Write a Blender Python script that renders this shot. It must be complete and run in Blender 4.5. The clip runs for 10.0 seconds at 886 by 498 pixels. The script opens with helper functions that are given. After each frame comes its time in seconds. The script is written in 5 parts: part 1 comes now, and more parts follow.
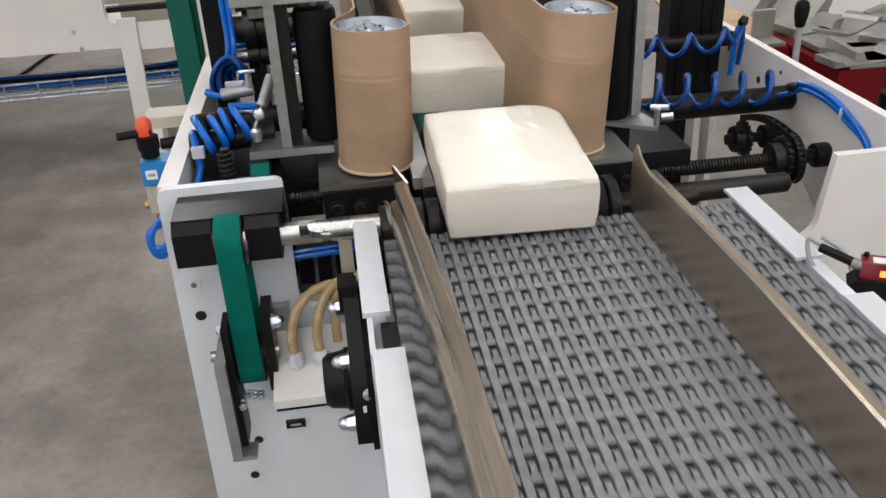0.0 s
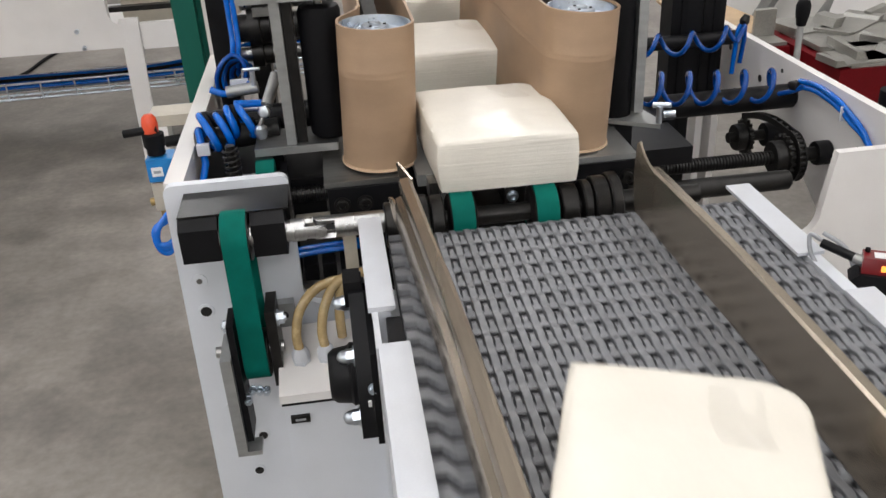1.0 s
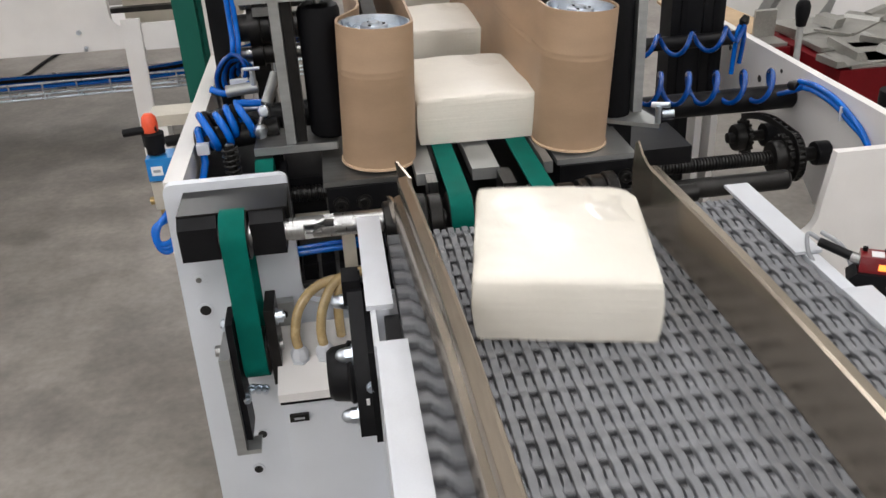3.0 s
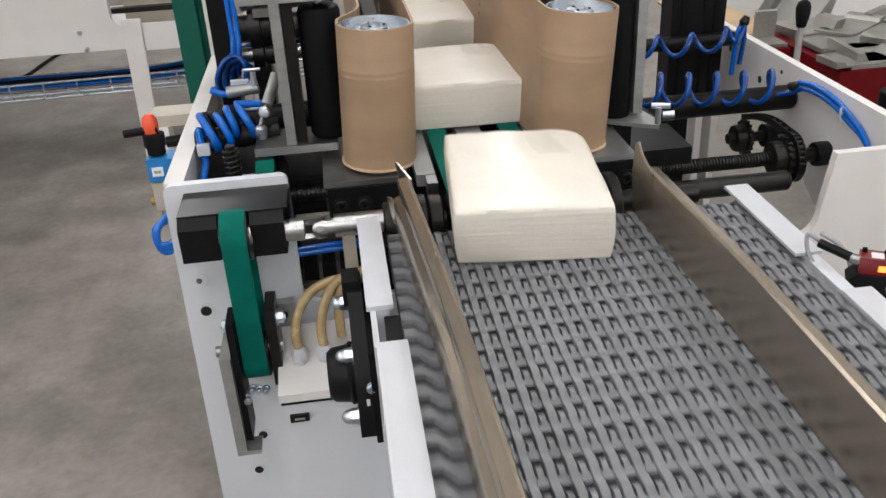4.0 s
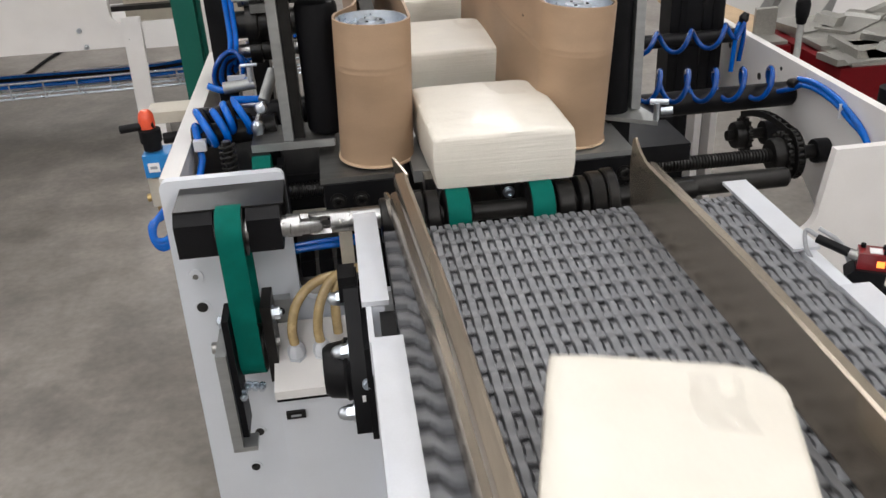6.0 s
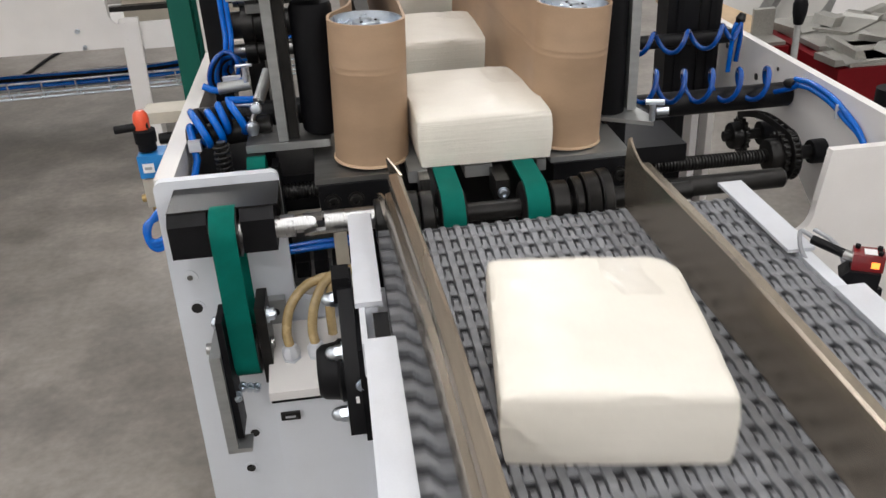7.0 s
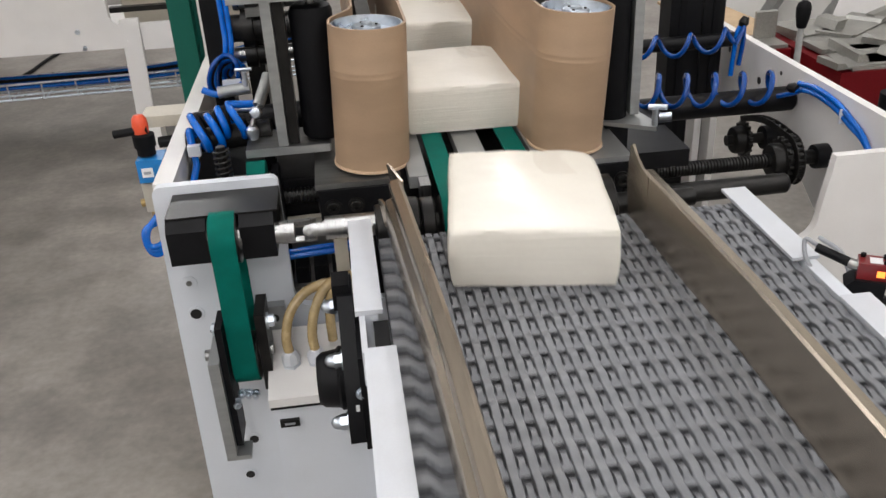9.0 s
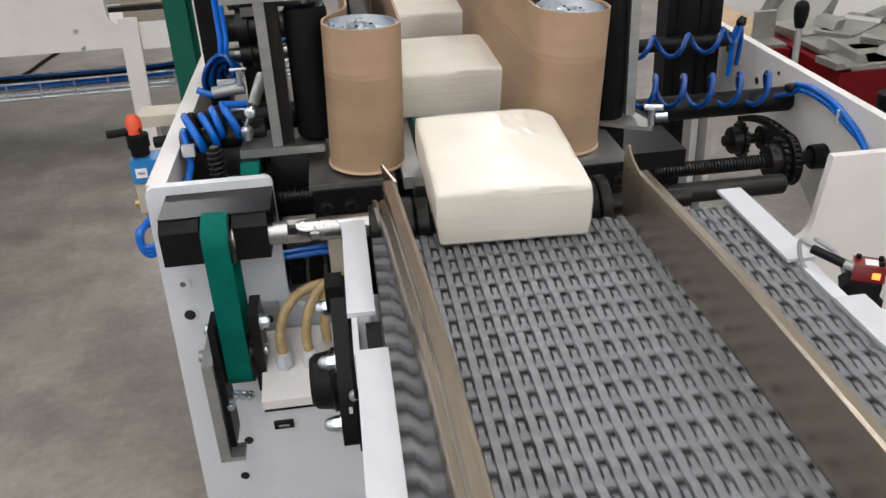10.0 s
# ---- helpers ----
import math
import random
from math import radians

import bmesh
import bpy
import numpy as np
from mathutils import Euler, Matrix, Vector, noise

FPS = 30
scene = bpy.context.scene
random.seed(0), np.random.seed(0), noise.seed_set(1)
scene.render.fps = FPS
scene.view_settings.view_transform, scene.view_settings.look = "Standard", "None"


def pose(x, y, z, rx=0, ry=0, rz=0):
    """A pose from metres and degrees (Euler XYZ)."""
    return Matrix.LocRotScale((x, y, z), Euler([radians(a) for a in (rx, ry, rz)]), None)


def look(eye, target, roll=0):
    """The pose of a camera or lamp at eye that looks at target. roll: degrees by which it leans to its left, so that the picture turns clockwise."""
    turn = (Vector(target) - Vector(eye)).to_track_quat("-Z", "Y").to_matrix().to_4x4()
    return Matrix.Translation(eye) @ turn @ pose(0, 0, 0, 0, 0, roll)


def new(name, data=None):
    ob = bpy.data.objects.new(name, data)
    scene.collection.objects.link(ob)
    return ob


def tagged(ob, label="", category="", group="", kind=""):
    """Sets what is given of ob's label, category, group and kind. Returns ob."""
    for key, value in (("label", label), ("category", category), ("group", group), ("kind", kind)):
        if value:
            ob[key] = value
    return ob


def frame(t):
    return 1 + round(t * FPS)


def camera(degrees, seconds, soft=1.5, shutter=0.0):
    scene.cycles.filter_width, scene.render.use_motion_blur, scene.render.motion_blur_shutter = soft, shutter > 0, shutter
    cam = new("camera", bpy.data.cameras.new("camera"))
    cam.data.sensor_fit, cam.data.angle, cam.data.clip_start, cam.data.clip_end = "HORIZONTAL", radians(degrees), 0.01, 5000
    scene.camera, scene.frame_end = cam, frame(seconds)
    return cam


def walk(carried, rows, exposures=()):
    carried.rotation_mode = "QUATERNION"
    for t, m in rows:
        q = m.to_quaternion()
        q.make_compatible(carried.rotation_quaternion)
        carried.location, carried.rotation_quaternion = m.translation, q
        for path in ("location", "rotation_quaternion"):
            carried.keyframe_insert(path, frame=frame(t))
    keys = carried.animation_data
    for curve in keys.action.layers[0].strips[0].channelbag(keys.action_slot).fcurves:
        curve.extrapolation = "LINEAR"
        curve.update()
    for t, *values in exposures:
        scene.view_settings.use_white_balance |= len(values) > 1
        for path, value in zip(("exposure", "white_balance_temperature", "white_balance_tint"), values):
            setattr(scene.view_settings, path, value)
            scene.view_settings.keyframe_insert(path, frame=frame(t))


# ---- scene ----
cam = camera(54.1, 10.0, 1.5, 0.33)
PATH = [
    (0, (-0.199, -0.948, 1.394), (-0.001, 0.802, 0.448), -3.1),
    (0.5, (-0.205, -0.952, 1.393), (-0.007, 0.799, 0.447), -3.1),
    (1, (-0.205, -0.957, 1.393), (-0.008, 0.794, 0.448), -3.1),
    (1.5, (-0.212, -0.958, 1.393), (-0.016, 0.794, 0.449), -3.1),
    (2, (-0.206, -0.958, 1.39), (-0.011, 0.795, 0.447), -3.1),
    (2.5, (-0.202, -0.96, 1.39), (-0.008, 0.794, 0.448), -3.1),
    (4, (-0.201, -0.962, 1.392), (-0.009, 0.792, 0.451), -3.1),
    (4.5, (-0.198, -0.963, 1.39), (-0.007, 0.791, 0.448), -3.1),
    (5, (-0.197, -0.962, 1.387), (-0.006, 0.792, 0.445), -3.1),
    (5.5, (-0.198, -0.961, 1.386), (-0.008, 0.793, 0.444), -3.1),
    (7, (-0.188, -0.959, 1.384), (0.001, 0.796, 0.443), -3.1),
    (7.5, (-0.188, -0.957, 1.385), (0.001, 0.798, 0.445), -3.1),
    (8, (-0.186, -0.955, 1.387), (0.002, 0.8, 0.446), -3.0),
    (8.5, (-0.184, -0.954, 1.387), (0.004, 0.801, 0.446), -3.0),
    (9, (-0.187, -0.947, 1.387), (0.001, 0.808, 0.446), -3.0),
    (9.5, (-0.184, -0.943, 1.386), (0.004, 0.812, 0.445), -3.0),
    (10, (-0.178, -0.943, 1.386), (0.008, 0.812, 0.444), -3.0),
]
walk(cam, [(t, look(eye, target, roll)) for t, eye, target, roll in PATH])
# ---------------------------------------------------------------- light
world = bpy.data.worlds.new("hall_air")
scene.world = world
world.use_nodes = True
world.node_tree.nodes["Background"].inputs[0].default_value = (0.9, 0.95, 1.0, 1)
world.node_tree.nodes["Background"].inputs[1].default_value = 0.02


def hall_lamp(x, y, z, sx, sy, watts):
    data = bpy.data.lights.new("hall_lamp", "AREA")
    data.shape, data.size, data.size_y, data.energy = "RECTANGLE", sx, sy, watts
    data.color = (0.972, 0.968, 1.0)
    ob = new("hall_lamp", data)
    ob.location = (x, y, z)
    return ob


# rows of hung tube lamps: place and power
LAMPS = [(x, y, w) for y, w in ((-6.2, 39), (-3.1, 26), (-0.4, 14)) for x in (-4.6, -2.5, -0.4, 1.7)]
LAMPS += [(-3.0, 2.4, 26), (0.6, 2.4, 24), (-1.6, 5.4, 64), (1.2, 5.4, 56)]
for lx, ly, watts in LAMPS:
    hall_lamp(lx, ly, 3.55, 0.30, 2.4, watts)

# ---------------------------------------------------------------- materials


def mat(name, color, rough=0.5, metal=0.0, vary=0.12, scale=18.0, bump=0.0, bscale=220.0, coat=0.0,
        stretch=(1, 1, 1), stain=0.0, spec=0.5, emit=0.0, random_tone=0.0):
    m = bpy.data.materials.new(name)
    m.use_nodes = True
    nt = m.node_tree
    b = nt.nodes["Principled BSDF"]
    b.inputs["Roughness"].default_value = rough
    b.inputs["Metallic"].default_value = metal
    b.inputs["Specular IOR Level"].default_value = spec
    b.inputs["Coat Weight"].default_value = coat
    b.inputs["Coat Roughness"].default_value = 0.12
    tc = nt.nodes.new("ShaderNodeTexCoord")
    mp = nt.nodes.new("ShaderNodeMapping")
    mp.inputs["Scale"].default_value = stretch
    nt.links.new(tc.outputs["Object"], mp.inputs[0])
    n1 = nt.nodes.new("ShaderNodeTexNoise")
    n1.inputs["Scale"].default_value = scale
    n1.inputs["Detail"].default_value = 5
    nt.links.new(mp.outputs[0], n1.inputs["Vector"])
    n2 = nt.nodes.new("ShaderNodeTexNoise")
    n2.inputs["Scale"].default_value = bscale
    n2.inputs["Detail"].default_value = 3
    nt.links.new(mp.outputs[0], n2.inputs["Vector"])
    r = nt.nodes.new("ShaderNodeValToRGB")
    lo = [max(0.0, c * (1 - vary)) for c in color]
    hi = [min(1.0, c * (1 + vary)) for c in color]
    r.color_ramp.elements[0].position, r.color_ramp.elements[1].position = 0.32, 0.7
    r.color_ramp.elements[0].color = (*lo, 1)
    r.color_ramp.elements[1].color = (*hi, 1)
    nt.links.new(n1.outputs["Fac"], r.inputs[0])
    last = r.outputs[0]
    mix = nt.nodes.new("ShaderNodeMix")
    mix.data_type, mix.blend_type = "RGBA", "MULTIPLY"
    mix.inputs[0].default_value = min(1.0, vary * 2.5)
    nt.links.new(last, mix.inputs[6])
    nt.links.new(n2.outputs["Fac"], mix.inputs[7])
    g = nt.nodes.new("ShaderNodeMath")
    g.operation, g.inputs[1].default_value = "ADD", 0.5
    nt.links.new(n2.outputs["Fac"], g.inputs[0])
    nt.links.new(g.outputs[0], mix.inputs[7])
    last = mix.outputs[2]
    if stain:
        n3 = nt.nodes.new("ShaderNodeTexNoise")
        n3.inputs["Scale"].default_value = scale * 0.22
        n3.inputs["Detail"].default_value = 7
        n3.inputs["Roughness"].default_value = 0.65
        nt.links.new(mp.outputs[0], n3.inputs["Vector"])
        r3 = nt.nodes.new("ShaderNodeValToRGB")
        r3.color_ramp.elements[0].position, r3.color_ramp.elements[1].position = 0.36, 0.62
        v = 1 - stain
        r3.color_ramp.elements[0].color = (v, v * 0.985, v * 0.96, 1)
        r3.color_ramp.elements[1].color = (1, 1, 1, 1)
        nt.links.new(n3.outputs["Fac"], r3.inputs[0])
        mx = nt.nodes.new("ShaderNodeMix")
        mx.data_type, mx.blend_type = "RGBA", "MULTIPLY"
        mx.inputs[0].default_value = 1
        nt.links.new(last, mx.inputs[6])
        nt.links.new(r3.outputs[0], mx.inputs[7])
        last = mx.outputs[2]
    if random_tone:
        oi = nt.nodes.new("ShaderNodeObjectInfo")
        mr = nt.nodes.new("ShaderNodeMapRange")
        mr.inputs["To Min"].default_value, mr.inputs["To Max"].default_value = 1 - random_tone, 1 + random_tone
        nt.links.new(oi.outputs["Random"], mr.inputs["Value"])
        mo = nt.nodes.new("ShaderNodeVectorMath")
        mo.operation = "SCALE"
        nt.links.new(last, mo.inputs[0])
        nt.links.new(mr.outputs[0], mo.inputs["Scale"])
        last = mo.outputs[0]
    nt.links.new(last, b.inputs["Base Color"])
    rr = nt.nodes.new("ShaderNodeMapRange")
    rr.inputs["To Min"].default_value, rr.inputs["To Max"].default_value = max(0.03, rough - 0.09), min(1, rough + 0.09)
    nt.links.new(n1.outputs["Fac"], rr.inputs["Value"])
    nt.links.new(rr.outputs[0], b.inputs["Roughness"])
    if bump:
        bp = nt.nodes.new("ShaderNodeBump")
        bp.inputs["Strength"].default_value = bump
        bp.inputs["Distance"].default_value = 0.002
        nt.links.new(n2.outputs["Fac"], bp.inputs["Height"])
        nt.links.new(bp.outputs[0], b.inputs["Normal"])
    if emit:
        b.inputs["Emission Color"].default_value = (*color, 1)
        b.inputs["Emission Strength"].default_value = emit
    return m


M_floor = mat("polished_concrete", (0.27, 0.247, 0.222), 0.40, vary=0.22, scale=6.0, bump=0.10, bscale=40, stain=0.42)
M_wall = mat("wall_paint", (0.76, 0.75, 0.72), 0.7, vary=0.05, scale=3, stain=0.06)
M_ceiling = mat("ceiling_panel", (0.7, 0.7, 0.68), 0.8, vary=0.05)
M_tube = mat("lamp_tube", (1.0, 0.97, 0.93), 0.4, vary=0.0, emit=6.0)
# the white coat again, with its dimmer, bluer light put into the colour
M_white_shade = mat("white_powder_coat_in_shade", (0.70, 0.735, 0.79), 0.38, vary=0.03, scale=9, bump=0.10, bscale=900, stain=0.03)
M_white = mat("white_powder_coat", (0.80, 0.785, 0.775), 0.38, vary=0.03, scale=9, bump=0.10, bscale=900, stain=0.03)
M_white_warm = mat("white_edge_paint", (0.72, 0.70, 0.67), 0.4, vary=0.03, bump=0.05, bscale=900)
M_uhmw = mat("white_slide_plastic", (0.61, 0.635, 0.68), 0.45, vary=0.03, scale=30, bump=0.06, bscale=500, stain=0.03)
M_black = mat("black_anodised", (0.006, 0.006, 0.007), 0.42, spec=0.18, metal=0.0, vary=0.25, scale=30, bump=0.05, bscale=700)
M_blacksteel = mat("black_oxide_steel", (0.018, 0.017, 0.016), 0.34, spec=0.35, metal=0.45, vary=0.3, scale=40, bump=0.06, bscale=600)
M_rubber = mat("black_rubber", (0.004, 0.004, 0.005), 0.6, spec=0.15, vary=0.25, scale=25, bump=0.08, bscale=500)
M_steel = mat("bright_steel", (0.37, 0.37, 0.365), 0.30, metal=1.0, vary=0.12, scale=60, bump=0.03, bscale=900, stretch=(6, 1, 1))
M_zinc = mat("zinc_plated_steel", (0.55, 0.60, 0.66), 0.3, metal=1.0, vary=0.12, scale=40)
M_plate = mat("ground_steel_plate", (0.24, 0.24, 0.232), 0.42, metal=0.9, vary=0.14, scale=14, bump=0.04, bscale=500, stretch=(1, 8, 1))
M_alu = mat("milled_aluminium", (0.38, 0.39, 0.385), 0.36, metal=0.7, vary=0.1, scale=20, bump=0.03, bscale=700, stretch=(1, 1, 5))
M_guide = mat("brushed_stainless", (0.43, 0.372, 0.305), 0.25, metal=0.9, vary=0.10, scale=12, bump=0.05, bscale=260, stretch=(1, 0.12, 1), stain=0.12)
M_green = mat("green_belt_fabric", (0.0, 0.118, 0.090), 0.7, spec=0.12, vary=0.12, scale=30, bump=0.10, bscale=900)
M_greenpaint = mat("green_column_paint", (0.004, 0.110, 0.080), 0.5, spec=0.3, vary=0.08, scale=6)
M_brown = mat("tan_rubber_belt", (0.385, 0.262, 0.168), 0.55, vary=0.09, scale=9, bump=0.08, bscale=420, stretch=(1, 1, 3), stain=0.10)
M_brownedge = mat("tan_belt_edge", (0.60, 0.43, 0.29), 0.6, vary=0.08)
M_link = mat("grey_belt_plastic", (0.185, 0.190, 0.202), 0.40, vary=0.12, scale=60, bump=0.08, bscale=500, random_tone=0.05)
# near-black sheet below the links; the pockets' shade is in this colour
M_linkshade = mat("belt_pocket_shade", (0.040, 0.040, 0.044), 0.6, vary=0.2, scale=40)
M_blue = mat("blue_air_hose", (0.0, 0.125, 0.56), 0.22, vary=0.12, scale=40, coat=0.25, spec=0.35)
M_coil = mat("dark_blue_coil_hose", (0.0, 0.058, 0.30), 0.16, vary=0.12, scale=40, coat=0.5, spec=0.35)
M_amber = mat("amber_hose", (0.45, 0.33, 0.16), 0.25, vary=0.15, scale=50, coat=0.4)
M_red = mat("red_crate_paint", (0.14, 0.003, 0.006), 0.55, spec=0.15, vary=0.15, scale=8, stain=0.15)
M_sensor = mat("red_sensor_housing", (0.17, 0.007, 0.010), 0.3, vary=0.1, coat=0.4)
M_glow = mat("sensor_light", (1.0, 0.30, 0.05), 0.3, vary=0.0, emit=1.6)
M_orange = mat("orange_red_valve_cap", (0.75, 0.085, 0.03), 0.35, vary=0.08, coat=0.2)
M_bluebody = mat("blue_valve_body", (0.015, 0.20, 0.52), 0.4, vary=0.08)
M_label = mat("white_label", (0.8, 0.8, 0.8), 0.5, vary=0.03)
M_greyplastic = mat("grey_cable", (0.33, 0.34, 0.36), 0.45, vary=0.08)
M_beige = mat("beige_bracket", (0.52, 0.48, 0.40), 0.5, vary=0.06)
M_card = mat("brown_cardboard", (0.46, 0.33, 0.20), 0.8, vary=0.12, scale=12, bump=0.1)
M_scrap = mat("scrap_sheet_metal", (0.34, 0.335, 0.31), 0.50, metal=0.85, vary=0.15, scale=9)
M_brass = mat("brass_fitting", (0.55, 0.40, 0.18), 0.3, metal=1.0, vary=0.1)
M_ink = mat("black_rub_mark", (0.03, 0.022, 0.018), 0.6, vary=0.3, scale=90)
# for flat discs that show a hole's inner shade by colour
M_holeshade = mat("dark_hole_shade", (0.012, 0.012, 0.012), 0.3, vary=0.3)


def paper_material():
    m = mat("wrapped_paper", (0.78, 0.745, 0.665), 0.5, vary=0.025, scale=14, bump=0.0, coat=0.2, stain=0.02)
    nt = m.node_tree
    b = nt.nodes["Principled BSDF"]
    b.inputs["Subsurface Weight"].default_value = 0.0
    tc = nt.nodes.new("ShaderNodeTexCoord")
    mp = nt.nodes.new("ShaderNodeMapping")
    mp.inputs["Scale"].default_value = (7, 7, 420)
    nt.links.new(tc.outputs["Object"], mp.inputs[0])
    ply = nt.nodes.new("ShaderNodeTexNoise")
    ply.inputs["Scale"].default_value = 1.0
    ply.inputs["Detail"].default_value = 4
    nt.links.new(mp.outputs[0], ply.inputs["Vector"])
    cr = nt.nodes.new("ShaderNodeTexNoise")
    cr.inputs["Scale"].default_value = 24
    cr.inputs["Detail"].default_value = 4
    cr.inputs["Distortion"].default_value = 1.2
    nt.links.new(tc.outputs["Object"], cr.inputs["Vector"])
    b1 = nt.nodes.new("ShaderNodeBump")
    b1.inputs["Strength"].default_value, b1.inputs["Distance"].default_value = 0.42, 0.003
    nt.links.new(ply.outputs["Fac"], b1.inputs["Height"])
    b2 = nt.nodes.new("ShaderNodeBump")
    b2.inputs["Strength"].default_value, b2.inputs["Distance"].default_value = 0.30, 0.005
    nt.links.new(cr.outputs["Fac"], b2.inputs["Height"])
    nt.links.new(b1.outputs[0], b2.inputs["Normal"])
    nt.links.new(b1.outputs[0], b.inputs["Normal"])
    nt.links.new(b2.outputs[0], b.inputs["Coat Normal"])
    return m


M_paper = paper_material()


def film_material():
    m = bpy.data.materials.new("clear_wrap_film")
    m.use_nodes = True
    nt = m.node_tree
    b = nt.nodes.new("ShaderNodeBsdfGlossy")
    b.inputs["Color"].default_value = (1, 1, 1, 1)
    b.inputs["Roughness"].default_value = 0.20
    tr = nt.nodes.new("ShaderNodeBsdfTransparent")
    mx = nt.nodes.new("ShaderNodeMixShader")
    mx.inputs[0].default_value = 0.12
    nt.links.new(tr.outputs[0], mx.inputs[1])
    nt.links.new(b.outputs[0], mx.inputs[2])
    nt.links.new(mx.outputs[0], nt.nodes["Material Output"].inputs[0])
    return m


M_film = film_material()

# ---------------------------------------------------------------- mesh helpers


def box(bm, x0, x1, y0, y1, z0, z1):
    vs = [bm.verts.new((x, y, z)) for z in (z0, z1) for y in (y0, y1) for x in (x0, x1)]
    for f in ((0, 2, 3, 1), (4, 5, 7, 6), (0, 1, 5, 4), (2, 6, 7, 3), (0, 4, 6, 2), (1, 3, 7, 5)):
        bm.faces.new([vs[i] for i in f])
    return vs


def cyl(bm, p0, p1, r, seg=24, r2=None, caps=True):
    p0, p1 = Vector(p0), Vector(p1)
    axis = (p1 - p0).normalized()
    a = axis.orthogonal().normalized()
    b = axis.cross(a)
    r2 = r if r2 is None else r2
    rings = []
    for p, rad in ((p0, r), (p1, r2)):
        rings.append([bm.verts.new(p + rad * (math.cos(2 * math.pi * i / seg) * a + math.sin(2 * math.pi * i / seg) * b)) for i in range(seg)])
    for i in range(seg):
        j = (i + 1) % seg
        bm.faces.new((rings[0][i], rings[0][j], rings[1][j], rings[1][i]))
    if caps:
        bm.faces.new(rings[0][::-1])
        bm.faces.new(rings[1])


def lathe(bm, p0, axis, profile, seg=32):
    """profile: (along the axis, radius) pairs."""
    p0, axis = Vector(p0), Vector(axis).normalized()
    a = axis.orthogonal().normalized()
    b = axis.cross(a)
    rings = []
    for h, r in profile:
        rings.append([bm.verts.new(p0 + axis * h + max(r, 1e-5) * (math.cos(2 * math.pi * i / seg) * a + math.sin(2 * math.pi * i / seg) * b)) for i in range(seg)])
    for k in range(len(rings) - 1):
        for i in range(seg):
            j = (i + 1) % seg
            bm.faces.new((rings[k][i], rings[k][j], rings[k + 1][j], rings[k + 1][i]))
    bm.faces.new(rings[0][::-1])
    bm.faces.new(rings[-1])


def smooth_path(pts, n=8):
    pts = [Vector(p) for p in pts]
    ext = [2 * pts[0] - pts[1]] + pts + [2 * pts[-1] - pts[-2]]
    out = []
    for i in range(1, len(ext) - 2):
        p0, p1, p2, p3 = ext[i - 1:i + 3]
        for k in range(n):
            t = k / n
            out.append(0.5 * (2 * p1 + (p2 - p0) * t + (2 * p0 - 5 * p1 + 4 * p2 - p3) * t * t + (3 * p1 - p0 - 3 * p2 + p3) * t ** 3))
    out.append(pts[-1])
    return out


def tube(bm, pts, r, seg=10):
    pts = [Vector(p) for p in pts]
    rings = []
    up = (pts[1] - pts[0]).orthogonal().normalized()
    for i, p in enumerate(pts):
        d = (pts[min(i + 1, len(pts) - 1)] - pts[max(i - 1, 0)]).normalized()
        up = (up - d * up.dot(d))
        up = up.normalized() if up.length > 1e-6 else d.orthogonal().normalized()
        s = d.cross(up)
        rings.append([bm.verts.new(p + r * (math.cos(2 * math.pi * k / seg) * up + math.sin(2 * math.pi * k / seg) * s)) for k in range(seg)])
    for k in range(len(rings) - 1):
        for i in range(seg):
            j = (i + 1) % seg
            bm.faces.new((rings[k][i], rings[k][j], rings[k + 1][j], rings[k + 1][i]))
    bm.faces.new(rings[0][::-1])
    bm.faces.new(rings[-1])


def prism(bm, pts, axis, a, b):
    """pts: the outline in the two other axes (in x, y, z order), drawn from a to b along axis."""
    def at(p, c):
        return {"x": (c, p[0], p[1]), "y": (p[0], c, p[1]), "z": (p[0], p[1], c)}[axis]
    lo = [bm.verts.new(at(p, a)) for p in pts]
    hi = [bm.verts.new(at(p, b)) for p in pts]
    n = len(pts)
    bm.faces.new(lo)
    bm.faces.new(hi[::-1])
    for i in range(n):
        j = (i + 1) % n
        bm.faces.new((lo[i], hi[i], hi[j], lo[j]))


def arc(cx, cy, r, a0, a1, n=6):
    return [(cx + r * math.cos(radians(a0 + (a1 - a0) * i / n)), cy + r * math.sin(radians(a0 + (a1 - a0) * i / n))) for i in range(n + 1)]


def mesh_of(bm, name, material, bevel=0.0, smooth=35):
    if bevel:
        edges = [e for e in bm.edges if len(e.link_faces) == 2 and e.calc_face_angle(0) > 0.5]
        bmesh.ops.bevel(bm, geom=edges, offset=bevel, segments=2, profile=0.6, affect="EDGES", clamp_overlap=True)
    bmesh.ops.recalc_face_normals(bm, faces=bm.faces)
    me = bpy.data.meshes.new(name)
    bm.to_mesh(me)
    bm.free()
    me.materials.append(material)
    if smooth:
        me.shade_smooth()
        me.set_sharp_from_angle(angle=radians(smooth))
    return me


def part(name, bm, material, parent=None, label="", bevel=0.0, smooth=35):
    ob = new(name, mesh_of(bm, name, material, bevel, smooth))
    if parent is not None:
        ob.parent = parent
    if label:
        ob["label"] = label
    return ob


def thing(name, label, category, group="", kind="", at=None):
    ob = new(name)
    ob.empty_display_size = 0.05
    if at is not None:
        ob.matrix_basis = at
    return tagged(ob, label, category, group, kind)


def B():
    return bmesh.new()


def boxpart(name, dims, material, parent=None, label="", bevel=0.0015):
    bm = B()
    box(bm, *dims)
    return part(name, bm, material, parent, label, bevel)


def cylpart(name, p0, p1, r, material, parent=None, label="", seg=24, bevel=0.0):
    bm = B()
    cyl(bm, p0, p1, r, seg)
    return part(name, bm, material, parent, label, bevel)


